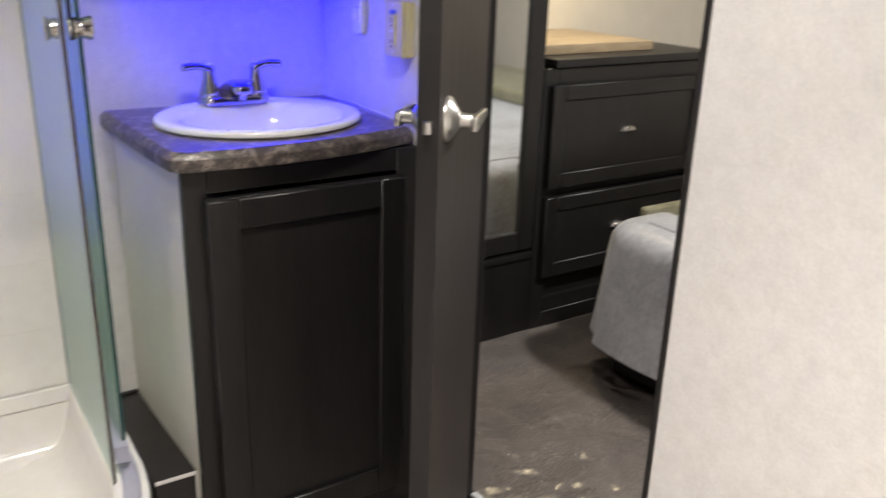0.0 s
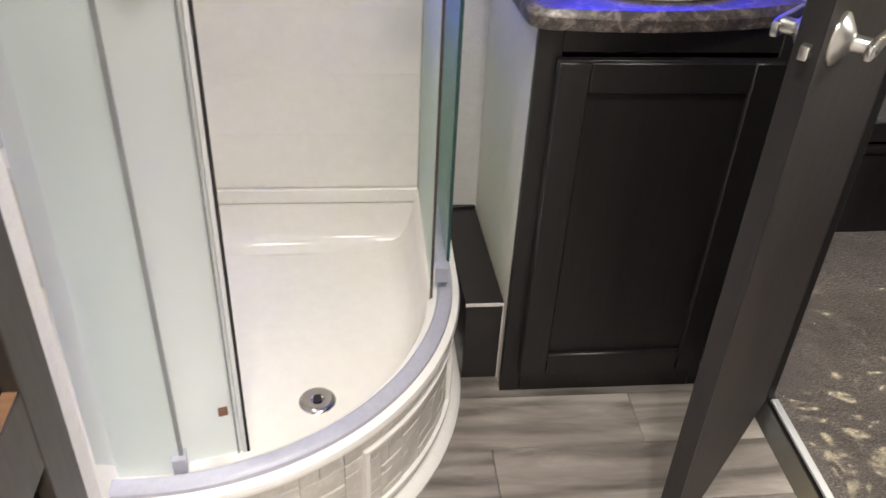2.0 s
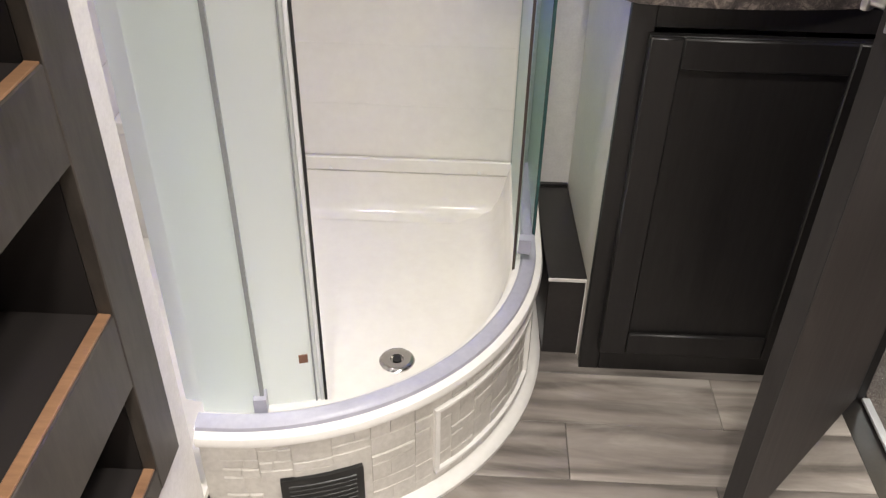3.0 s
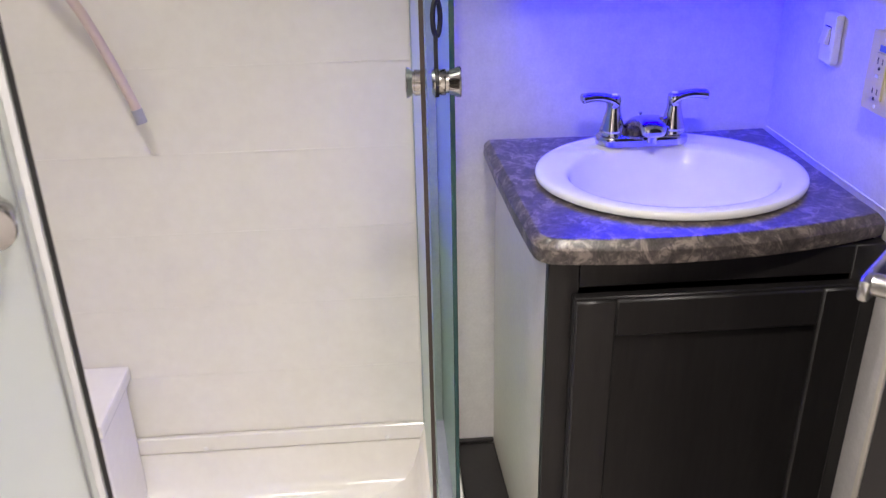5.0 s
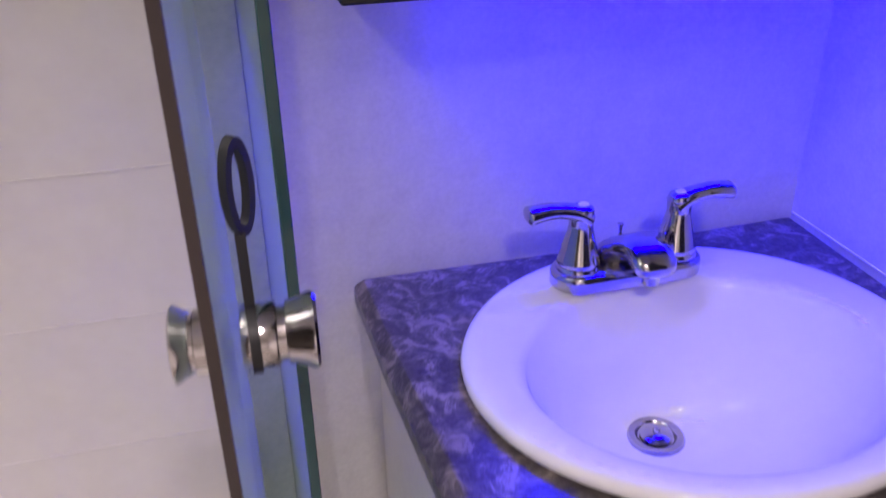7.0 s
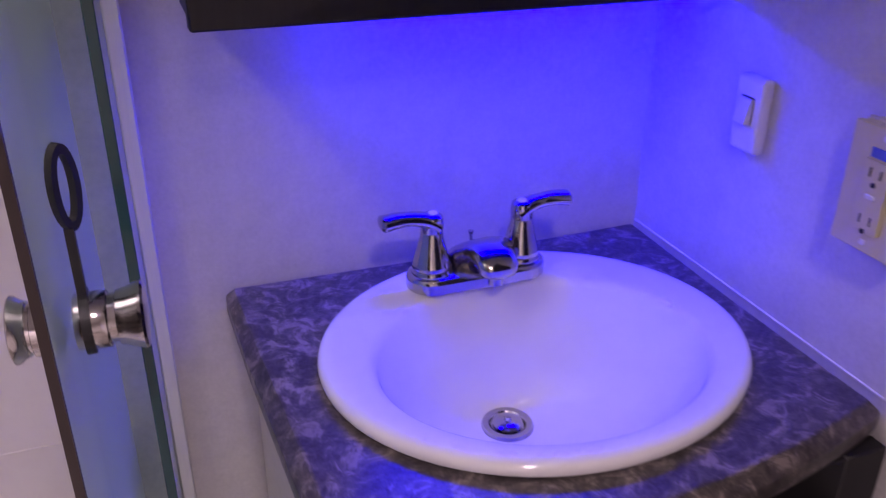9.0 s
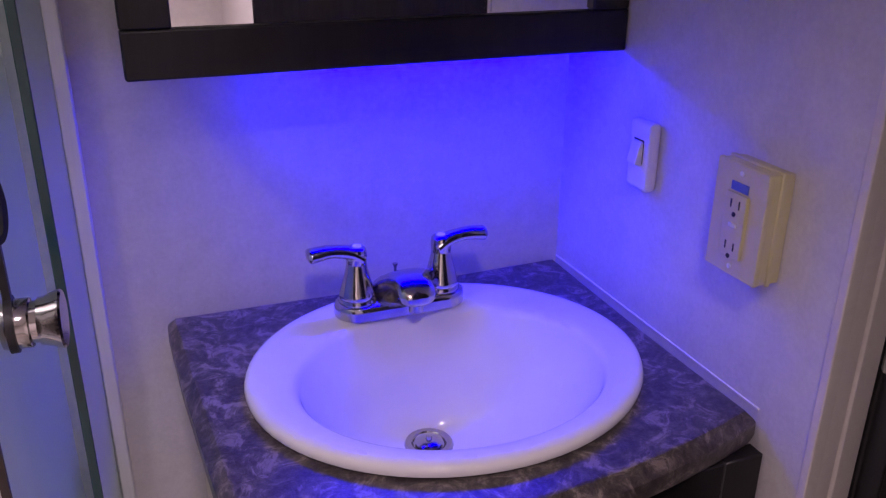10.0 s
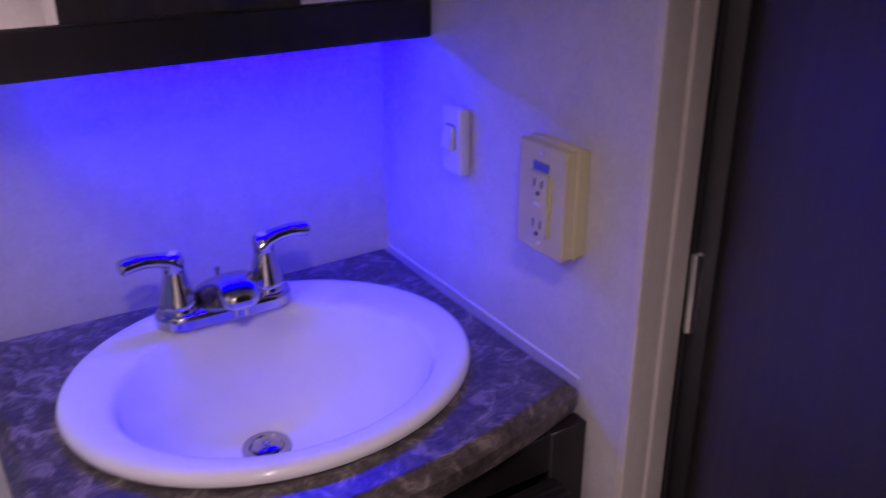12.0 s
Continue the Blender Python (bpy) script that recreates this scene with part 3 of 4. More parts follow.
# ---- vanity ----
VX0, VX1, VY, VZ = 0.530, 1.012, 1.582, 0.857
VA = thing("vanity_cabinet", (0.77, 1.8, 0), "dark espresso vanity cabinet with pale vinyl side", "cabinet")
part("side_panel", lean(box((VX0, VY + 0.004, 0), (VX0 + 0.012, Y_B - 0.002, VZ)), VY, Y_B, -0.018), M_CREAM, VA, "pale beige vinyl side panel")
part("side_panel", box((VX1 - 0.012, VY + 0.02, 0), (VX1, Y_B - 0.002, VZ)), M_DARK, VA)
part("back_panel", box((VX0 + 0.012, Y_B - 0.008, 0), (VX1 - 0.012, Y_B - 0.003, 0.6)), M_DARK, VA)
part("stile", box((VX0 - 0.002, VY - 0.016, 0), (VX0 + 0.042, VY + 0.004, VZ), 0.0015, 1), M_DARK, VA)
part("stile", box((VX1 - 0.046, VY - 0.016, 0), (VX1, VY + 0.004, VZ), 0.0015, 1), M_DARK, VA)
part("rail", box((VX0 + 0.042, VY - 0.016, VZ - 0.045), (VX1 - 0.046, VY + 0.004, VZ), 0.0015, 1), M_DARK, VA)
part("rail", box((VX0 + 0.042, VY - 0.016, 0.0), (VX1 - 0.046, VY + 0.004, 0.09), 0.0015, 1), M_DARK, VA)
cd = part("cabinet_door", box((0.562, VY - 0.034, 0.075), (0.972, VY - 0.0165, 0.805), 0.002, 1), M_DARK, VA)
part("door_moulding", panel_frame(bmesh.new(), (0.562, VY - 0.034, 0.075), (0.972, 0, 0.805), 1, 0.058, 0.012), M_DARK, cd)

# counter with a hole for the basin
SX, SY = 0.757, 1.769


def outline():
    pts = [(0.488, Y_B - 0.001), (0.490, 1.85), (0.497, 1.68), (0.502, 1.60)]
    for k in range(9):   # rounded front corner
        a = math.pi + k / 8 * math.pi / 2 * 0.86
        pts.append((0.540 + 0.036 * math.cos(a), 1.578 + 0.036 * math.sin(a)))
    for k in range(1, 16):
        t = k / 15
        pts.append((0.548 + (X_R - 0.002 - 0.548) * t, 1.5415 - 0.075 * t + 0.115 * t * t))
    pts += [(X_R - 0.001, 1.7), (X_R - 0.001, Y_B - 0.001)]
    return pts


def counter():
    out = outline()
    n = 220

    def reach(a):
        d = (math.cos(a), math.sin(a))
        best = 9
        for (x0, y0), (x1, y1) in zip(out, out[1:] + out[:1]):
            ex, ey = x1 - x0, y1 - y0
            den = d[0] * ey - d[1] * ex
            if abs(den) < 1e-9:
                continue
            t = ((x0 - SX) * ey - (y0 - SY) * ex) / den
            u = ((x0 - SX) * d[1] - (y0 - SY) * d[0]) / den
            if t > 0 and -1e-6 <= u <= 1 + 1e-6:
                best = min(best, t)
        return best

    base = [2 * math.pi * k / n for k in range(n)] + [math.atan2(Y_B - SY, 0.488 - SX) % (2 * math.pi), math.atan2(Y_B - SY, X_R - SX) % (2 * math.pi)]
    angs = sorted(base)
    rr = [reach(a) for a in angs]

    def ring(off, z):
        return [(SX + (r + off) * math.cos(a), SY + (r + off) * math.sin(a), z) for a, r in zip(angs, rr)]

    hole = [(SX + 0.178 * math.cos(a), SY + 0.157 * math.sin(a)) for a in angs]
    th = thing("countertop", (SX, SY, 0.86), "grey-brown stone-look laminate vanity countertop with bowed front", "countertop")
    flat = lambda z: [(x, y, z) for x, y in hole]
    part("top_surface", rings([flat(0.8585), flat(0.895), ring(-0.016, 0.895)]), M_COUNTER, th)
    part("edge_trim", rings([ring(-0.016, 0.895), ring(-0.0135, 0.8946), ring(-0.003, 0.8855), ring(-0.001, 0.882), ring(-0.0005, 0.868), ring(-0.003, 0.861), ring(-0.010, 0.8585), flat(0.8585)]), M_COUNTER, th, "bevelled stone-look front edge", smooth=22)
    return th


counter()
# thin pale bead of caulk along the walls
ck = box((X_R - 0.0018, 1.585, 0.8952), (X_R, Y_B - 0.002, 0.897))
single("caulk_bead", ck, M_WHITEPL, "thin white caulk bead along the counter", "caulk", "structure")


def sink():
    th = thing("sink", (SX, SY, 0.895), "white oval porcelain drop-in sink", "sink")
    n = 72
    spec = [(0.172, 0.1528, SY, 0.88), (0.197, 0.1757, SY, 0.8958), (0.2015, 0.1800, SY, 0.900), (0.2025, 0.1810, SY, 0.906), (0.2005, 0.1791, SY, 0.912), (0.196, 0.1748, SY, 0.9155),
            (0.189, 0.1681, SY - 0.001, 0.9165), (0.178, 0.1585, SY - 0.004, 0.9155), (0.165, 0.1435, SY - 0.012, 0.9132), (0.160, 0.1375, SY - 0.0165, 0.9115), (0.1565, 0.1335, SY - 0.019, 0.9075), (0.154, 0.1305, SY - 0.020, 0.900),
            (0.149, 0.1245, SY - 0.0205, 0.882), (0.139, 0.1089, SY - 0.022, 0.862), (0.127, 0.0993, SY - 0.016, 0.835), (0.108, 0.0850, SY - 0.006, 0.808), (0.08, 0.0649, SY + 0.01, 0.786),
            (0.05, 0.0439, SY + 0.027, 0.7745), (0.028, 0.0258, SY + 0.04, 0.77), (0.004, 0.0038, SY + 0.043, 0.7685)]
    spec = [(a * 1.048, b * 1.032, cy, z) for a, b, cy, z in spec]
    loops = [[(SX + a * math.cos(t), cy + b * math.sin(t), z) for t in (2 * math.pi * k / n for k in range(n))] for a, b, cy, z in ((a, b, cy, 0.8955 + (z - 0.8955) * (0.72 if z > 0.8955 else 1)) for a, b, cy, z in spec)]
    part("basin", rings(loops, cap_end=True), M_PORC, th)
    d = part("drain_flange", lathe([(0.0001, 0.0005), (0.018, 0.0005), (0.021, 0.0035), (0.027, 0.0035), (0.029, 0.0)], pose(SX - 0.004, SY + 0.043, 0.7705), 28), M_CHROME, th, "chrome drain ring")
    part("stopper", lathe([(0.0155, 0.001), (0.0165, 0.004), (0.011, 0.0065), (0.004, 0.007), (0.003, 0.011), (0.0001, 0.0115)], pose(SX - 0.004, SY + 0.043, 0.771), 24), M_CHROME, d, "chrome pop-up stopper")
    part("overflow_slot", box((SX - 0.02, SY - 0.155, 0.868), (SX - 0.008, SY - 0.140, 0.874), 0.002, 1), M_SLOT, th)
    return th


sink()


def faucet():
    fy = 1.902
    th = thing("faucet", (0.752, fy, 0.914), "polished chrome two-handle bathroom faucet", "faucet")
    zb = 0.9095
    bm = bmesh.new()
    prof = []
    for sc, z in ((1.0, zb), (1.0, zb + 0.010), (0.96, zb + 0.014), (0.86, zb + 0.016)):
        loop = []
        for cx, a0 in ((0.802, -90), (0.698, 90)):
            for k in range(13):
                a = radians(a0 + 15 * k)
                loop.append((cx + 0.0275 * sc * math.cos(a), fy + 0.0275 * sc * math.sin(a), z))
        prof.append(loop)
    part("base_plate", rings(prof, cap_start=True, cap_end=True), M_CHROME, th)
    for cx, sgn in ((0.698, -1), (0.802, 1)):
        st = part("valve_body", lathe([(0.022, 0.0), (0.022, 0.004), (0.0205, 0.0065), (0.0215, 0.009), (0.0205, 0.0125), (0.0165, 0.027), (0.0125, 0.043), (0.0118, 0.049), (0.0001, 0.049)], pose(cx, fy, zb + 0.0145), 28), M_CHROME, th)
        h = smooth_path([(cx - sgn * 0.006, fy, zb + 0.069), (cx + sgn * 0.004, fy, zb + 0.0755), (cx + sgn * 0.018, fy, zb + 0.0795), (cx + sgn * 0.034, fy, zb + 0.081), (cx + sgn * 0.049, fy, zb + 0.0795), (cx + sgn * 0.057, fy, zb + 0.0785)], 5)
        rad = [0.0125 - 0.0025 * min(1, i / 12) + 0.002 * max(0, i - 12) / 12 for i in range(len(h))]
        rad[-1], rad[-2], rad[-3] = 0.004, 0.0085, 0.0105
        hd = part("lever_handle", tube(h, [1.12 * v for v in rad], 16, 0.64), M_CHROME, th, "curved chrome lever handle")
        part("handle_hub", lathe([(0.0118, 0.0), (0.0125, 0.012), (0.0115, 0.018), (0.008, 0.0205), (0.0001, 0.021)], pose(cx, fy, zb + 0.0625), 24), M_CHROME, hd)
        part("index_cap", lathe([(0.0055, 0.0), (0.005, 0.0012), (0.0001, 0.0014)], pose(cx - sgn * 0.001, fy - 0.001, zb + 0.0836), 16), M_WHITEPL, hd, "small pale index button")
    loops = []
    for dy, w, top, low in ((0.020, 0.028, 0.020, 0.004), (0.016, 0.036, 0.030, 0.003), (0.006, 0.0385, 0.0420, 0.003), (-0.006, 0.034, 0.0490, 0.012), (-0.018, 0.0275, 0.0520, 0.024),
                            (-0.030, 0.0235, 0.0515, 0.0265), (-0.042, 0.0225, 0.0485, 0.0245), (-0.051, 0.0210, 0.0440, 0.0225), (-0.0565, 0.0165, 0.0395, 0.0240), (-0.0585, 0.0105, 0.0365, 0.0265)):
        mid, half = (top + low) / 2, (top - low) / 2
        ring = []
        for k in range(28):
            c, s = math.cos(2 * math.pi * k / 28), math.sin(2 * math.pi * k / 28)
            ring.append((0.755 + w * math.copysign(abs(c) ** 0.75, c), fy + dy, zb + mid + half * math.copysign(abs(s) ** 0.75, s)))
        loops.append(ring)
    part("spout", rings(loops, cap_start=True, cap_end=True), M_CHROME, th, "broad low chrome spout")
    part("aerator", lathe([(0.0001, 0.0), (0.0085, 0.0), (0.0085, 0.016), (0.0001, 0.016)], pose(0.755, fy - 0.042, zb + 0.012), 20), M_CHROME, th)
    part("lift_rod", tube([(0.752, fy + 0.022, zb + 0.012), (0.752, fy + 0.022, zb + 0.041), (0.752, fy + 0.022, zb + 0.045)], [0.0018, 0.0018, 0.0035], 8), M_CHROME, th)
    return th


faucet()


def medicine_cabinet():
    x0, x1, y0, z0 = 0.480, X_R - 0.002, 1.873, 1.200
    th = thing("medicine_cabinet", (0.75, 1.93, z0), "dark espresso mirrored medicine cabinet over the sink", "cabinet")
    part("side_panel", box((x0, y0 + 0.018, z0 + 0.002), (x0 + 0.014, Y_B - 0.001, 1.78)), M_DARK, th)
    part("side_panel", box((x1 - 0.014, y0 + 0.018, z0 + 0.002), (x1, Y_B - 0.001, 1.78)), M_DARK, th)
    part("bottom_panel", box((x0 + 0.014, y0 + 0.018, z0 + 0.022), (x1 - 0.014, Y_B - 0.001, z0 + 0.034)), M_DARK, th)
    part("top_panel", box((x0 + 0.014, y0 + 0.018, 1.766), (x1 - 0.014, Y_B - 0.001, 1.78)), M_DARK, th)
    fb = box((x0 - 0.004, y0 - 0.0025, z0), (x1, y0 + 0.0175, z0 + 0.046), 0.002, 1)
    box((x0 - 0.004, y0 - 0.0025, 1.736), (x1, y0 + 0.0175, 1.782), 0.002, 1, fb)
    box((x0 - 0.004, y0 - 0.0025, z0 + 0.046), (x0 + 0.042, y0 + 0.0175, 1.736), 0.002, 1, fb)
    box((x1 - 0.046, y0 - 0.0025, z0 + 0.046), (x1, y0 + 0.0175, 1.736), 0.002, 1, fb)
    d = part("door_frame", fb, M_DARK, th)
    part("mirror_pane", box((x0 + 0.041, y0 + 0.006, z0 + 0.045), (x1 - 0.045, y0 + 0.012, 1.737)), M_MIRROR, d, "mirror glass")
    return th


medicine_cabinet()
ST_LED = thing("led_strip", (0.81, 1.962, 1.222), "blue glowing LED strip under the medicine cabinet", "led strip")
part("channel", box((0.640, 1.954, 1.218), (0.998, 1.970, 1.2225), 0.0008, 1), M_WHITEPL, ST_LED)
for k in range(12):
    part("diode", box((0.652 + 0.030 * k, 1.9595, 1.2165), (0.658 + 0.030 * k, 1.9645, 1.2182)), M_LED, ST_LED, "glowing blue diode")


def light_switch():
    y0, y1, z0, z1 = 1.784, 1.834, 1.057, 1.133
    th = thing("light_switch", (X_R, 1.809, 1.095), "white rocker light switch with rounded plate", "light switch")
    ym, zm = 1.809, 1.095
    p = part("plate", box((X_R - 0.0150, ym - 0.0205, zm - 0.039), (X_R - 0.0005, ym + 0.0205, zm + 0.039), 0.0085, 6), M_WHITEPL, th)
    part("recess", box((X_R - 0.0154, ym - 0.0098, zm - 0.0085), (X_R - 0.0140, ym + 0.0098, zm + 0.0195), 0.0006, 1), M_SLOT, p, "dark gap round the rocker")
    r = box((-0.0065, -0.0088, -0.0140), (0.0065, 0.0088, 0.0125), 0.0028, 4)
    r.transform(pose(X_R - 0.0150, ym, zm + 0.0045, 0, 13, 0))
    part("rocker", r, M_WHITEPL, th)
    return th


light_switch()


def outlet():
    y0, y1, z0, z1, xf = 1.588, 1.660, 1.030, 1.140, X_R - 0.030
    ym = (y0 + y1) / 2
    th = thing("power_outlet", (X_R, ym, 1.085), "ivory surface-mounted double power outlet", "power outlet")
    part("surface_box", box((xf + 0.006, y0 + 0.002, z0 + 0.002), (X_R - 0.0005, y1 - 0.002, z1 - 0.002), 0.002, 2), M_IVORY, th)
    part("box_rib", box((xf + 0.014, y0, z0), (xf + 0.019, y1, z1), 0.001, 1), M_IVORY, th)
    p = part("cover_plate", box((xf, y0 + 0.001, z0 + 0.001), (xf + 0.0065, y1 - 0.001, z1 - 0.001), 0.0025, 3), M_IVORY, th)
    f = part("receptacle", box((xf - 0.0035, ym - 0.0140, z0 + 0.020), (xf + 0.001, ym + 0.0140, z1 - 0.028), 0.0015, 2), M_IVORY, th)
    part("indicator", box((xf - 0.0012, ym - 0.0115, z1 - 0.0265), (xf + 0.001, ym + 0.0115, z1 - 0.018), 0.0005, 1), M_BLUEPL, th, "small blue indicator window")
    for zc in (1.051, 1.092):
        zc += 0.004
        for dy in (-0.0055, 0.0055):
            part("slot", box((xf - 0.0038, ym + dy - 0.0009, zc + 0.002), (xf - 0.0032, ym + dy + 0.0009, zc + 0.010)), M_SLOT, f)
        part("ground_hole", lathe([(0.0024, 0), (0.0024, 0.0006), (0.0001, 0.0006)], pose(xf - 0.0034, ym, zc - 0.004, 0, -90), 12), M_SLOT, f)
    part("test_button", box((xf - 0.0045, ym - 0.005, 1.0795), (xf - 0.003, ym + 0.005, 1.0835), 0.0004, 1), M_WHITEPL, f)
    for zc in (z0 + 0.010, z1 - 0.009):
        part("screw", lathe([(0.0028, 0), (0.0025, 0.001), (0.0001, 0.0013)], pose(xf, ym, zc, 0, -90), 12), M_WHITEPL, p)
    return th


outlet()

# ---- bathroom door, standing half open into the bathroom ----


def bathroom_door():
    """Built along -y from the hinge, then swung."""
    w, t = 0.535, 0.030
    th = thing("door_1", (PIVOT[0], PIVOT[1], 0.028), "dark brown wood-grain bathroom door standing ajar", "door", kind="structure", rz=-DOOR_SWING)
    part("slab", box((0.004, -w, 0.0), (0.004 + t, -0.006, 1.870), 0.0015, 1), M_DOOR, th, local=True)
    part("edge_band", box((0.0032, -w - 0.0015, 0.0), (0.0048 + t, -w + 0.004, 1.870), 0.0006, 1), M_DARK, th, "dark door edge band", local=True)
    part("edge_band", box((0.0032, -0.010, 0.0), (0.0048 + t, -0.0045, 1.870), 0.0006, 1), M_DARK, th, local=True)
    ly, lz = -w + 0.066, 0.981
    for sx, m in ((1, pose(0.004 + t, ly, lz, 0, 90, 0)), (-1, pose(0.004, ly, lz, 0, -90, 0))):
        ro = part("rose", lathe([(0.0335, 0.0), (0.0335, 0.003), (0.0325, 0.0055), (0.014, 0.0185), (0.0115, 0.020), (0.0105, 0.022), (0.0105, 0.038), (0.0001, 0.038)], m, 36), M_NICKEL, th, "round satin nickel rose", local=True)
        x = 0.004 + t + 0.042 if sx > 0 else 0.004 - 0.042
        bar = []
        for dy, hz, hx in ((-0.0145, 0.006, 0.0030), (-0.0125, 0.0098, 0.0048), (-0.004, 0.0118, 0.0058), (0.010, 0.0120, 0.0058), (0.040, 0.0100, 0.0055), (0.080, 0.0078, 0.0050), (0.100, 0.0068, 0.0046), (0.1025, 0.0055, 0.0034)):
            ring = []
            for k in range(20):
                c, s = math.cos(2 * math.pi * k / 20), math.sin(2 * math.pi * k / 20)
                ring.append((x + hx * math.copysign(abs(c) ** 0.45, c), ly + dy, lz - 0.004 - 0.02 * max(0, dy) + hz * math.copysign(abs(s) ** 0.45, s)))
            bar.append(ring)
        le = part("lever", rings(bar, cap_start=True, cap_end=True), M_NICKEL, th, "flat tapered satin nickel lever", local=True)
        part("keyhole", lathe([(0.003, 0.0), (0.003, 0.0006), (0.0001, 0.0006)], pose(x + sx * 0.0057, ly, lz - 0.004, 0, sx * 90, 0), 12), M_SLOT, le, local=True)
    part("latch_bolt", box((0.013, -w - 0.014, lz - 0.009), (0.025, -w, lz + 0.009), 0.003, 2), M_NICKEL, th, "brass-toned latch bolt", local=True)
    for z in (0.22, 0.985, 1.70):
        part("hinge", lathe([(0.0045, -0.04), (0.0055, -0.037), (0.0055, 0.037), (0.0045, 0.04)], pose(-0.0146, -0.0136, z), 14), M_NICKEL, th, "satin nickel butt hinge", local=True)
    return th


bathroom_door()

# ---- open cabinet in the partition ----


def open_cabinet():
    x = X_W + 0.016
    y0, y1 = 0.30, 0.984
    n0, n1 = 0.40, 0.904
    th = thing("open_cabinet", (X_W, 0.65, 0.36), "grey-brown laminate cabinet with open dark cubbies", "cabinet")
    part("stile", box((X_W - 0.005, n1, 0.357), (x, y1, 1.72), 0.0015, 1), M_GREYWOOD, th)
    part("stile", box((X_W - 0.005, y0, 0.357), (x, n0, 1.72), 0.0015, 1), M_GREYWOOD, th)
    for z0, z1 in ((0.357, 0.40), (0.566, 0.687), (0.898, 1.014), (1.23, 1.345), (1.62, 1.72)):
        r = part("rail", box((X_W - 0.005, n0, z0), (x - 0.001, n1, z1), 0.0015, 1), M_GREYWOOD, th)
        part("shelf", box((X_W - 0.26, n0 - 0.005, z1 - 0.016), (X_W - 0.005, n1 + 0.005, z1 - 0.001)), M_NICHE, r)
        part("edge_strip", box((X_W - 0.004, n0, z1 - 0.001), (x - 0.004, n1, z1 + 0.0025), 0.0008, 1), M_SHELF, r, "orange-brown wooden shelf edge")
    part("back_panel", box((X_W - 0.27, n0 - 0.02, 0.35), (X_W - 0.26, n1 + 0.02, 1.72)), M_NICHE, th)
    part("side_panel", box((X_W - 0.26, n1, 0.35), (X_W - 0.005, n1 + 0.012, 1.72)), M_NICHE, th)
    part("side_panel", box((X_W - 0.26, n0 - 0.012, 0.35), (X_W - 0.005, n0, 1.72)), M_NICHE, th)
    return th


open_cabinet()

# ---- bedroom seen through the doorway ----
YD = 2.17


def dresser():
    th = thing("dresser", (2.2, YD + 0.25, 0), "black-brown bedroom dresser with two deep drawers", "dresser")
    part("carcass", box((1.845, YD + 0.02, 0.0), (2.62, 2.69, 0.875)), M_DARK, th)
    part("face_frame", panel_frame(bmesh.new(), (1.845, YD + 0.02, 0.0), (2.62, 0, 0.89), 1, 0.06, 0.02), M_DARK, th)
    part("toe_board", box((1.905, YD + 0.002, 0.06), (2.56, YD + 0.02, 0.11)), M_DARK, th)
    for z0, z1 in ((0.195, 0.475), (0.505, 0.84)):
        d = part("drawer_front", box((1.870, YD - 0.016, z0), (2.565, YD - 0.0005, z1), 0.003, 2), M_DARK, th)
        part("drawer_moulding", panel_frame(bmesh.new(), (1.870, YD - 0.016, z0), (2.565, 0, z1), 1, 0.05, 0.008), M_DARK, d)
        zc = z0 + (z1 - z0) * 0.5
        cup = []
        for k in range(9):
            a = radians(180 * k / 8)
            cup.append([(2.205 + 0.034 * math.cos(a) * s, YD - 0.016 - dd, zc + 0.020 * math.sin(a) * s) for s, dd in ((1.0, 0.0), (0.92, 0.010), (0.65, 0.018), (0.2, 0.021))])
        part("cup_pull", rings(cup, close=False), M_CHROME, d, "chrome cup pull")
    part("top", box((1.88, YD - 0.012, 0.893), (2.61, 2.69, 0.918), 0.004, 2), M_DARK, th)
    part("top_board", box((1.90, YD + 0.09, 0.919), (2.40, 2.69, 0.95), 0.004, 2), M_TAN, th, "tan wooden top board")
    return th


dresser()


def wardrobe():
    th = thing("wardrobe", (1.5, YD + 0.25, 0), "black-brown wardrobe with mirrored door", "wardrobe")
    part("carcass", box((1.13, YD + 0.02, 0.0), (1.84, 2.69, 1.9)), M_DARK, th)
    part("base_panel", box((1.40, YD, 0.0), (1.84, YD + 0.02, 0.27)), M_DARK, th)
    fr = part("door_frame", panel_frame(bmesh.new(), (1.40, YD + 0.02, 0.305), (1.838, 0, 1.86), 1, 0.062, 0.024), M_DARK, th)
    part("mirror_pane", box((1.46, YD + 0.008, 0.365), (1.777, YD + 0.014, 1.80)), M_MIRROR, fr, "mirror glass")
    part("rail_moulding", box((1.40, YD - 0.01, 0.273), (1.838, YD + 0.02, 0.294), 0.004, 2), M_DARK, th)
    part("stile", box((1.13, YD - 0.004, 0.0), (1.40, YD + 0.02, 1.9)), M_DARK, th)
    return th


wardrobe()


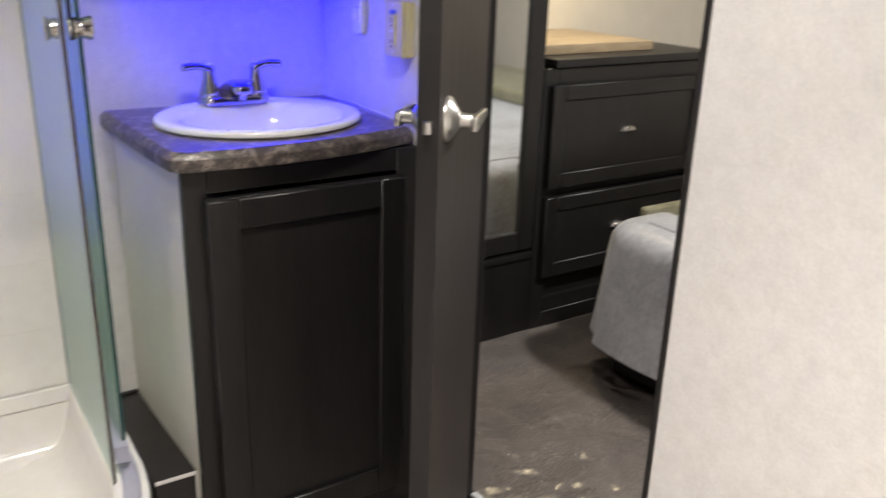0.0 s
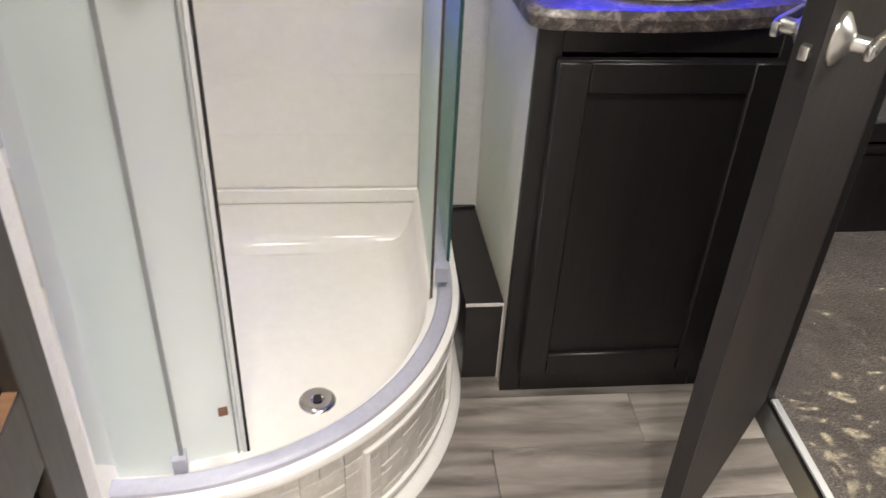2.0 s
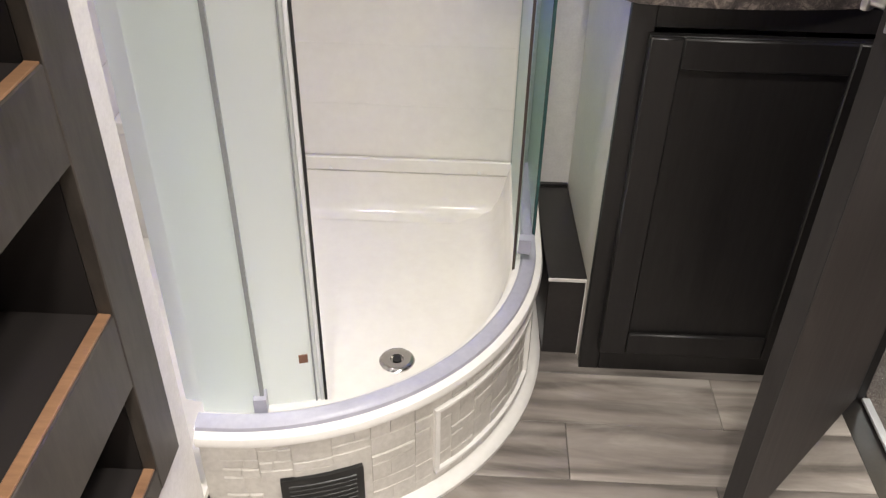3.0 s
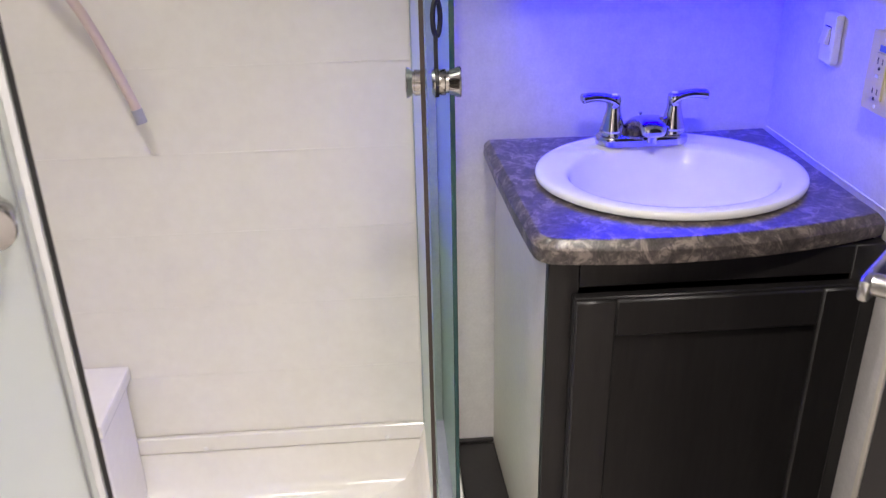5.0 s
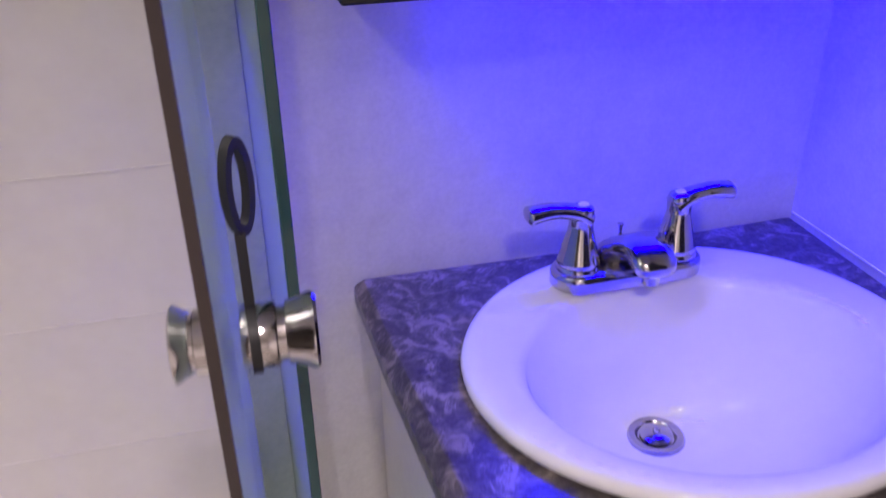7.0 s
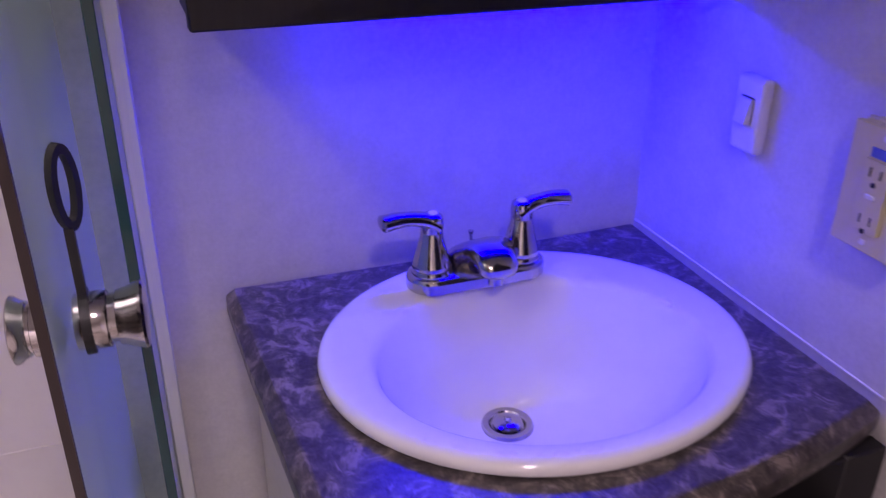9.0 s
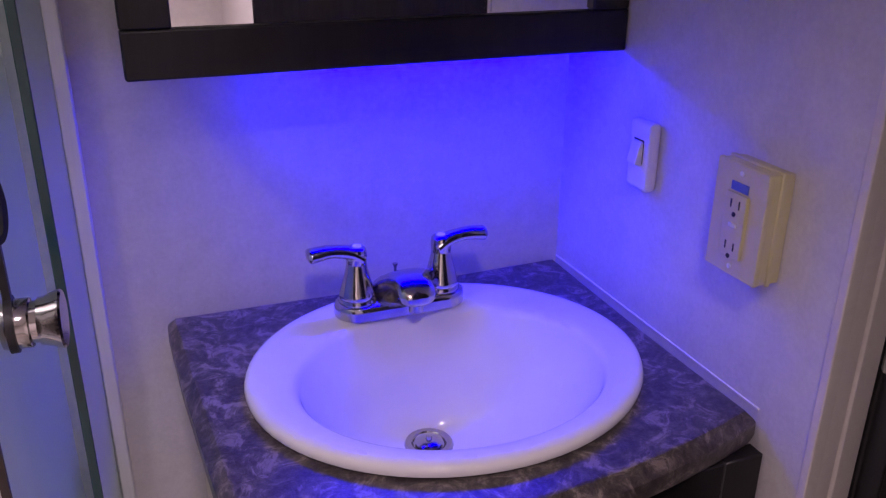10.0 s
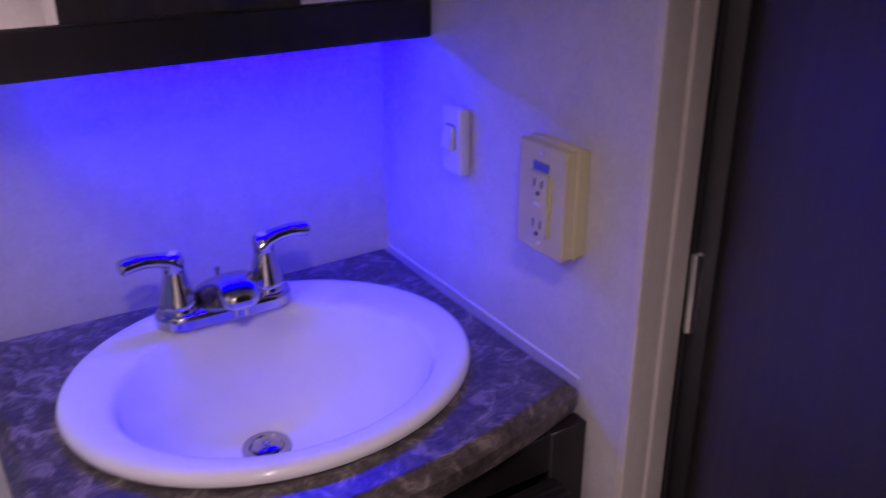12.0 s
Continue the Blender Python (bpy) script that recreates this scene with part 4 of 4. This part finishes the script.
def bed():
    th = thing("bed", (2.6, 1.0, 0), "bed with grey silvery quilted bedspread hanging over the edge", "bed")
    x0, y1 = 1.83, 1.88
    part("base", box((x0 + 0.07, -0.3, 0.0), (3.45, y1 - 0.07, 0.3)), M_BOX, th, "dark bed base")
    part("mattress", box((x0 + 0.03, -0.3, 0.3), (3.45, y1 - 0.03, 0.47), 0.04, 3), M_SHEET, th)
    # bedspread: rounded shell with folds towards the hem
    loops = []
    N = 90
    for lev in range(12):
        loop = []
        for k in range(int(N * 0.64) + 1):
            t = k / N
            # along the foot from the far side, round the corner, along the side
            if t < 0.45:
                u = t / 0.45
                p, nrm = Vector((x0 + 0.12, -0.3 + (y1 - 0.12 + 0.3) * u, 0)), Vector((-1, 0, 0))
            elif t < 0.6:
                a = math.pi - (t - 0.45) / 0.15 * math.pi / 2
                p, nrm = Vector((x0 + 0.12, y1 - 0.12, 0)), Vector((math.cos(a), math.sin(a), 0))
            else:
                u = (t - 0.6) / 0.4
                p, nrm = Vector((x0 + 0.12 + (3.3 - x0) * u, y1 - 0.12, 0)), Vector((0, 1, 0))
            fold = math.sin(t * 46) * 0.5 + math.sin(t * 91 + 1) * 0.3
            prof = [(0.0, 0.492), (0.05, 0.494), (0.085, 0.485), (0.105, 0.468), (0.118, 0.44), (0.124, 0.40), (0.128, 0.35), (0.132, 0.3), (0.136, 0.25), (0.141, 0.2), (0.146, 0.15), (0.15, 0.115)][lev]
            amp = max(0, lev - 3) / 8 * 0.022
            q = p + nrm * (prof[0] + fold * amp)
            loop.append((q.x, q.y, prof[1] + 0.006 * fold * (lev > 8)))
        loops.append(loop)
    part("bedspread", rings(loops, close=False), M_BED, th, "grey silvery bedspread", smooth=180)
    part("blanket", box((x0 + 0.11, -0.3, 0.472), (3.4, y1 - 0.11, 0.497), 0.008, 2), M_BED, th)
    part("side_blanket", box((x0 + 0.19, y1 - 0.028, 0.27), (3.4, y1 + 0.004, 0.50), 0.012, 3), M_BLANKET, th, "olive woven blanket hanging over the side")
    part("folded_blanket", box((2.75, -0.25, 0.4985), (3.3, y1 - 0.2, 0.56), 0.025, 3), M_BLANKET, th, "olive folded blanket")
    return th


bed()


def assumed_ceiling_lamp(x, y):
    th = thing("assumed_ceiling_light", (x, y, Z_C), "assumed round white ceiling dome light, out of view", "ceiling light", group="ceiling lights")
    part("base_ring", lathe([(0.1, 0.0), (0.1, -0.012), (0.085, -0.014)], pose(x, y, Z_C), 32), M_WHITEPL, th)
    part("diffuser", lathe([(0.085, -0.0125), (0.07, -0.016), (0.04, -0.019), (0.0001, -0.020)], pose(x, y, Z_C), 32, False), M_DOME, th, "glowing diffuser")
    return th


# Dome fixtures are unseen; only the vanity lamp's position follows from a shadow.
for lx, ly in ((0.45, 0.80), (-0.15, 1.50), (0.2, -0.35), (2.2, 1.0)):
    assumed_ceiling_lamp(lx, ly)

# ---- pieces of walls and floors ----
# moulded courses of the shower surround
COURSE = 0.1535
zs = 0.289
rnd = random.Random(4)
row = 0
while zs < 1.9:
    z1 = zs + (0.141 if row == 0 else COURSE)
    x = -0.538 + (0.0 if row % 2 else -0.24)
    while x < 0.384:
        x1 = min(x + 2.0, 0.384)
        xa = max(x, -0.538)
        if x1 - xa > 0.03:
            part("tile_panel", box((xa, Y_B - 0.0085, zs), (x1, Y_B - 0.0062, z1)), M_ACRYL, SUR)
            if row:
                part("seam_bead", box((xa, Y_B - 0.0094, zs - 0.0013), (x1, Y_B - 0.0084, zs + 0.0013), 0.0004, 2), M_ACRYL, SUR)
        x += 2.0
    for ya, yb in ((1.065, 1.5), (1.5, 1.985)):
        part("tile_panel", box((-0.5428, ya + 0.0007, zs + 0.0014), (-0.5405, yb - 0.0007, z1 - 0.0014), 0.002, 2), M_ACRYL, SUR)
    zs = z1
    row += 1

# raised stone blocks of the apron, with an access hatch and a vent left free
rnd = random.Random(11)
a = 1.0
while a > -89:
    w = rnd.uniform(5.0, 9.5)
    a1 = max(a - w, -90)
    z = 0.026
    while z < 0.245:
        h = rnd.choice((0.022, 0.03, 0.045, 0.06))
        z1 = min(z + h, 0.250)
        if z1 > 0.24:
            z1 = 0.250
        mid, zm = (a + a1) / 2, (z + z1) / 2
        if not (-80.5 < mid < -64.5 and 0.03 < zm < 0.162):
            split = rnd.random() < 0.45
            cuts = [a, (a + a1) / 2 + rnd.uniform(-1, 1), a1] if split else [a, a1]
            for b0, b1 in zip(cuts, cuts[1:]):
                part("stone_block", apron_block(b0 - 0.09, b1 + 0.09, z + 0.0006, z1 - 0.0006, rnd.uniform(0.0008, 0.0036)), M_STONE, SH)
        z = z1
    a = a1
hatch_st = rim_stations(-50, -14, 14, False, False)
hz0, hz1 = 0.05, 0.215
hb = sweep([(0.552, hz1), (0.564, hz1), (0.565, hz1 + 0.004), (0.564, hz1 + 0.008), (0.552, hz1 + 0.008)], hatch_st)
merge(hb, sweep([(0.552, hz0), (0.564, hz0), (0.565, hz0 + 0.004), (0.564, hz0 + 0.008), (0.552, hz0 + 0.008)], hatch_st))
for a0 in (-50, -15):
    merge(hb, sweep([(0.552, hz0), (0.564, hz0), (0.565, (hz0 + hz1) / 2), (0.564, hz1), (0.552, hz1)], rim_stations(a0, a0 + 1.0, 2, False, False)))
part("hatch_frame", hb, M_STONE_RIM, SH, "raised access hatch frame")
vent = part("vent_plate", sweep([(0.552, 0.035), (0.5615, 0.035), (0.563, 0.039), (0.563, 0.155), (0.5615, 0.159), (0.552, 0.159)], rim_stations(-80, -65, 8, False, False)), M_BLACKPL, SH, "black plastic vent grille")
for k in range(9):
    z = 0.046 + 0.0116 * k
    part("vent_slat", sweep([(0.5628, z), (0.566, z + 0.001), (0.565, z + 0.005), (0.5628, z + 0.006)], rim_stations(-78.6, -66.4, 6, False, False)), M_BLACKPL, vent)

# floor planks, running across the hall
rnd = random.Random(7)
PW = 0.150
y = 1.546 - PW * 19
row = 0
plank_meshes = {}
while y < 2.0:
    x = -0.5 - rnd.uniform(0, 0.9)
    while x < 1.09:
        x1 = x + 0.92
        xa, xb = max(x, -0.54), min(x1, 1.09)
        if xb - xa > 0.02:
            key = (round(xb - xa, 3),)
            bm = box((xa - (xa + xb) / 2 + 0.0005, -PW / 2 + 0.0006, -0.006), (xb - (xa + xb) / 2 - 0.0005, PW / 2 - 0.0006, 0.0), 0.0012, 1)
            me = plank_meshes.get(key)
            if me is None:
                me = plank_meshes[key] = mesh_of(bm, "plank", M_PLANK)
            else:
                bm.free()
            ob = new("plank", me)
            ob.parent = FLOOR
            ob.location = Vector(((xa + xb) / 2, y + PW / 2, 0)) - FLOOR.location
        x = x1
    y += PW
    row += 1
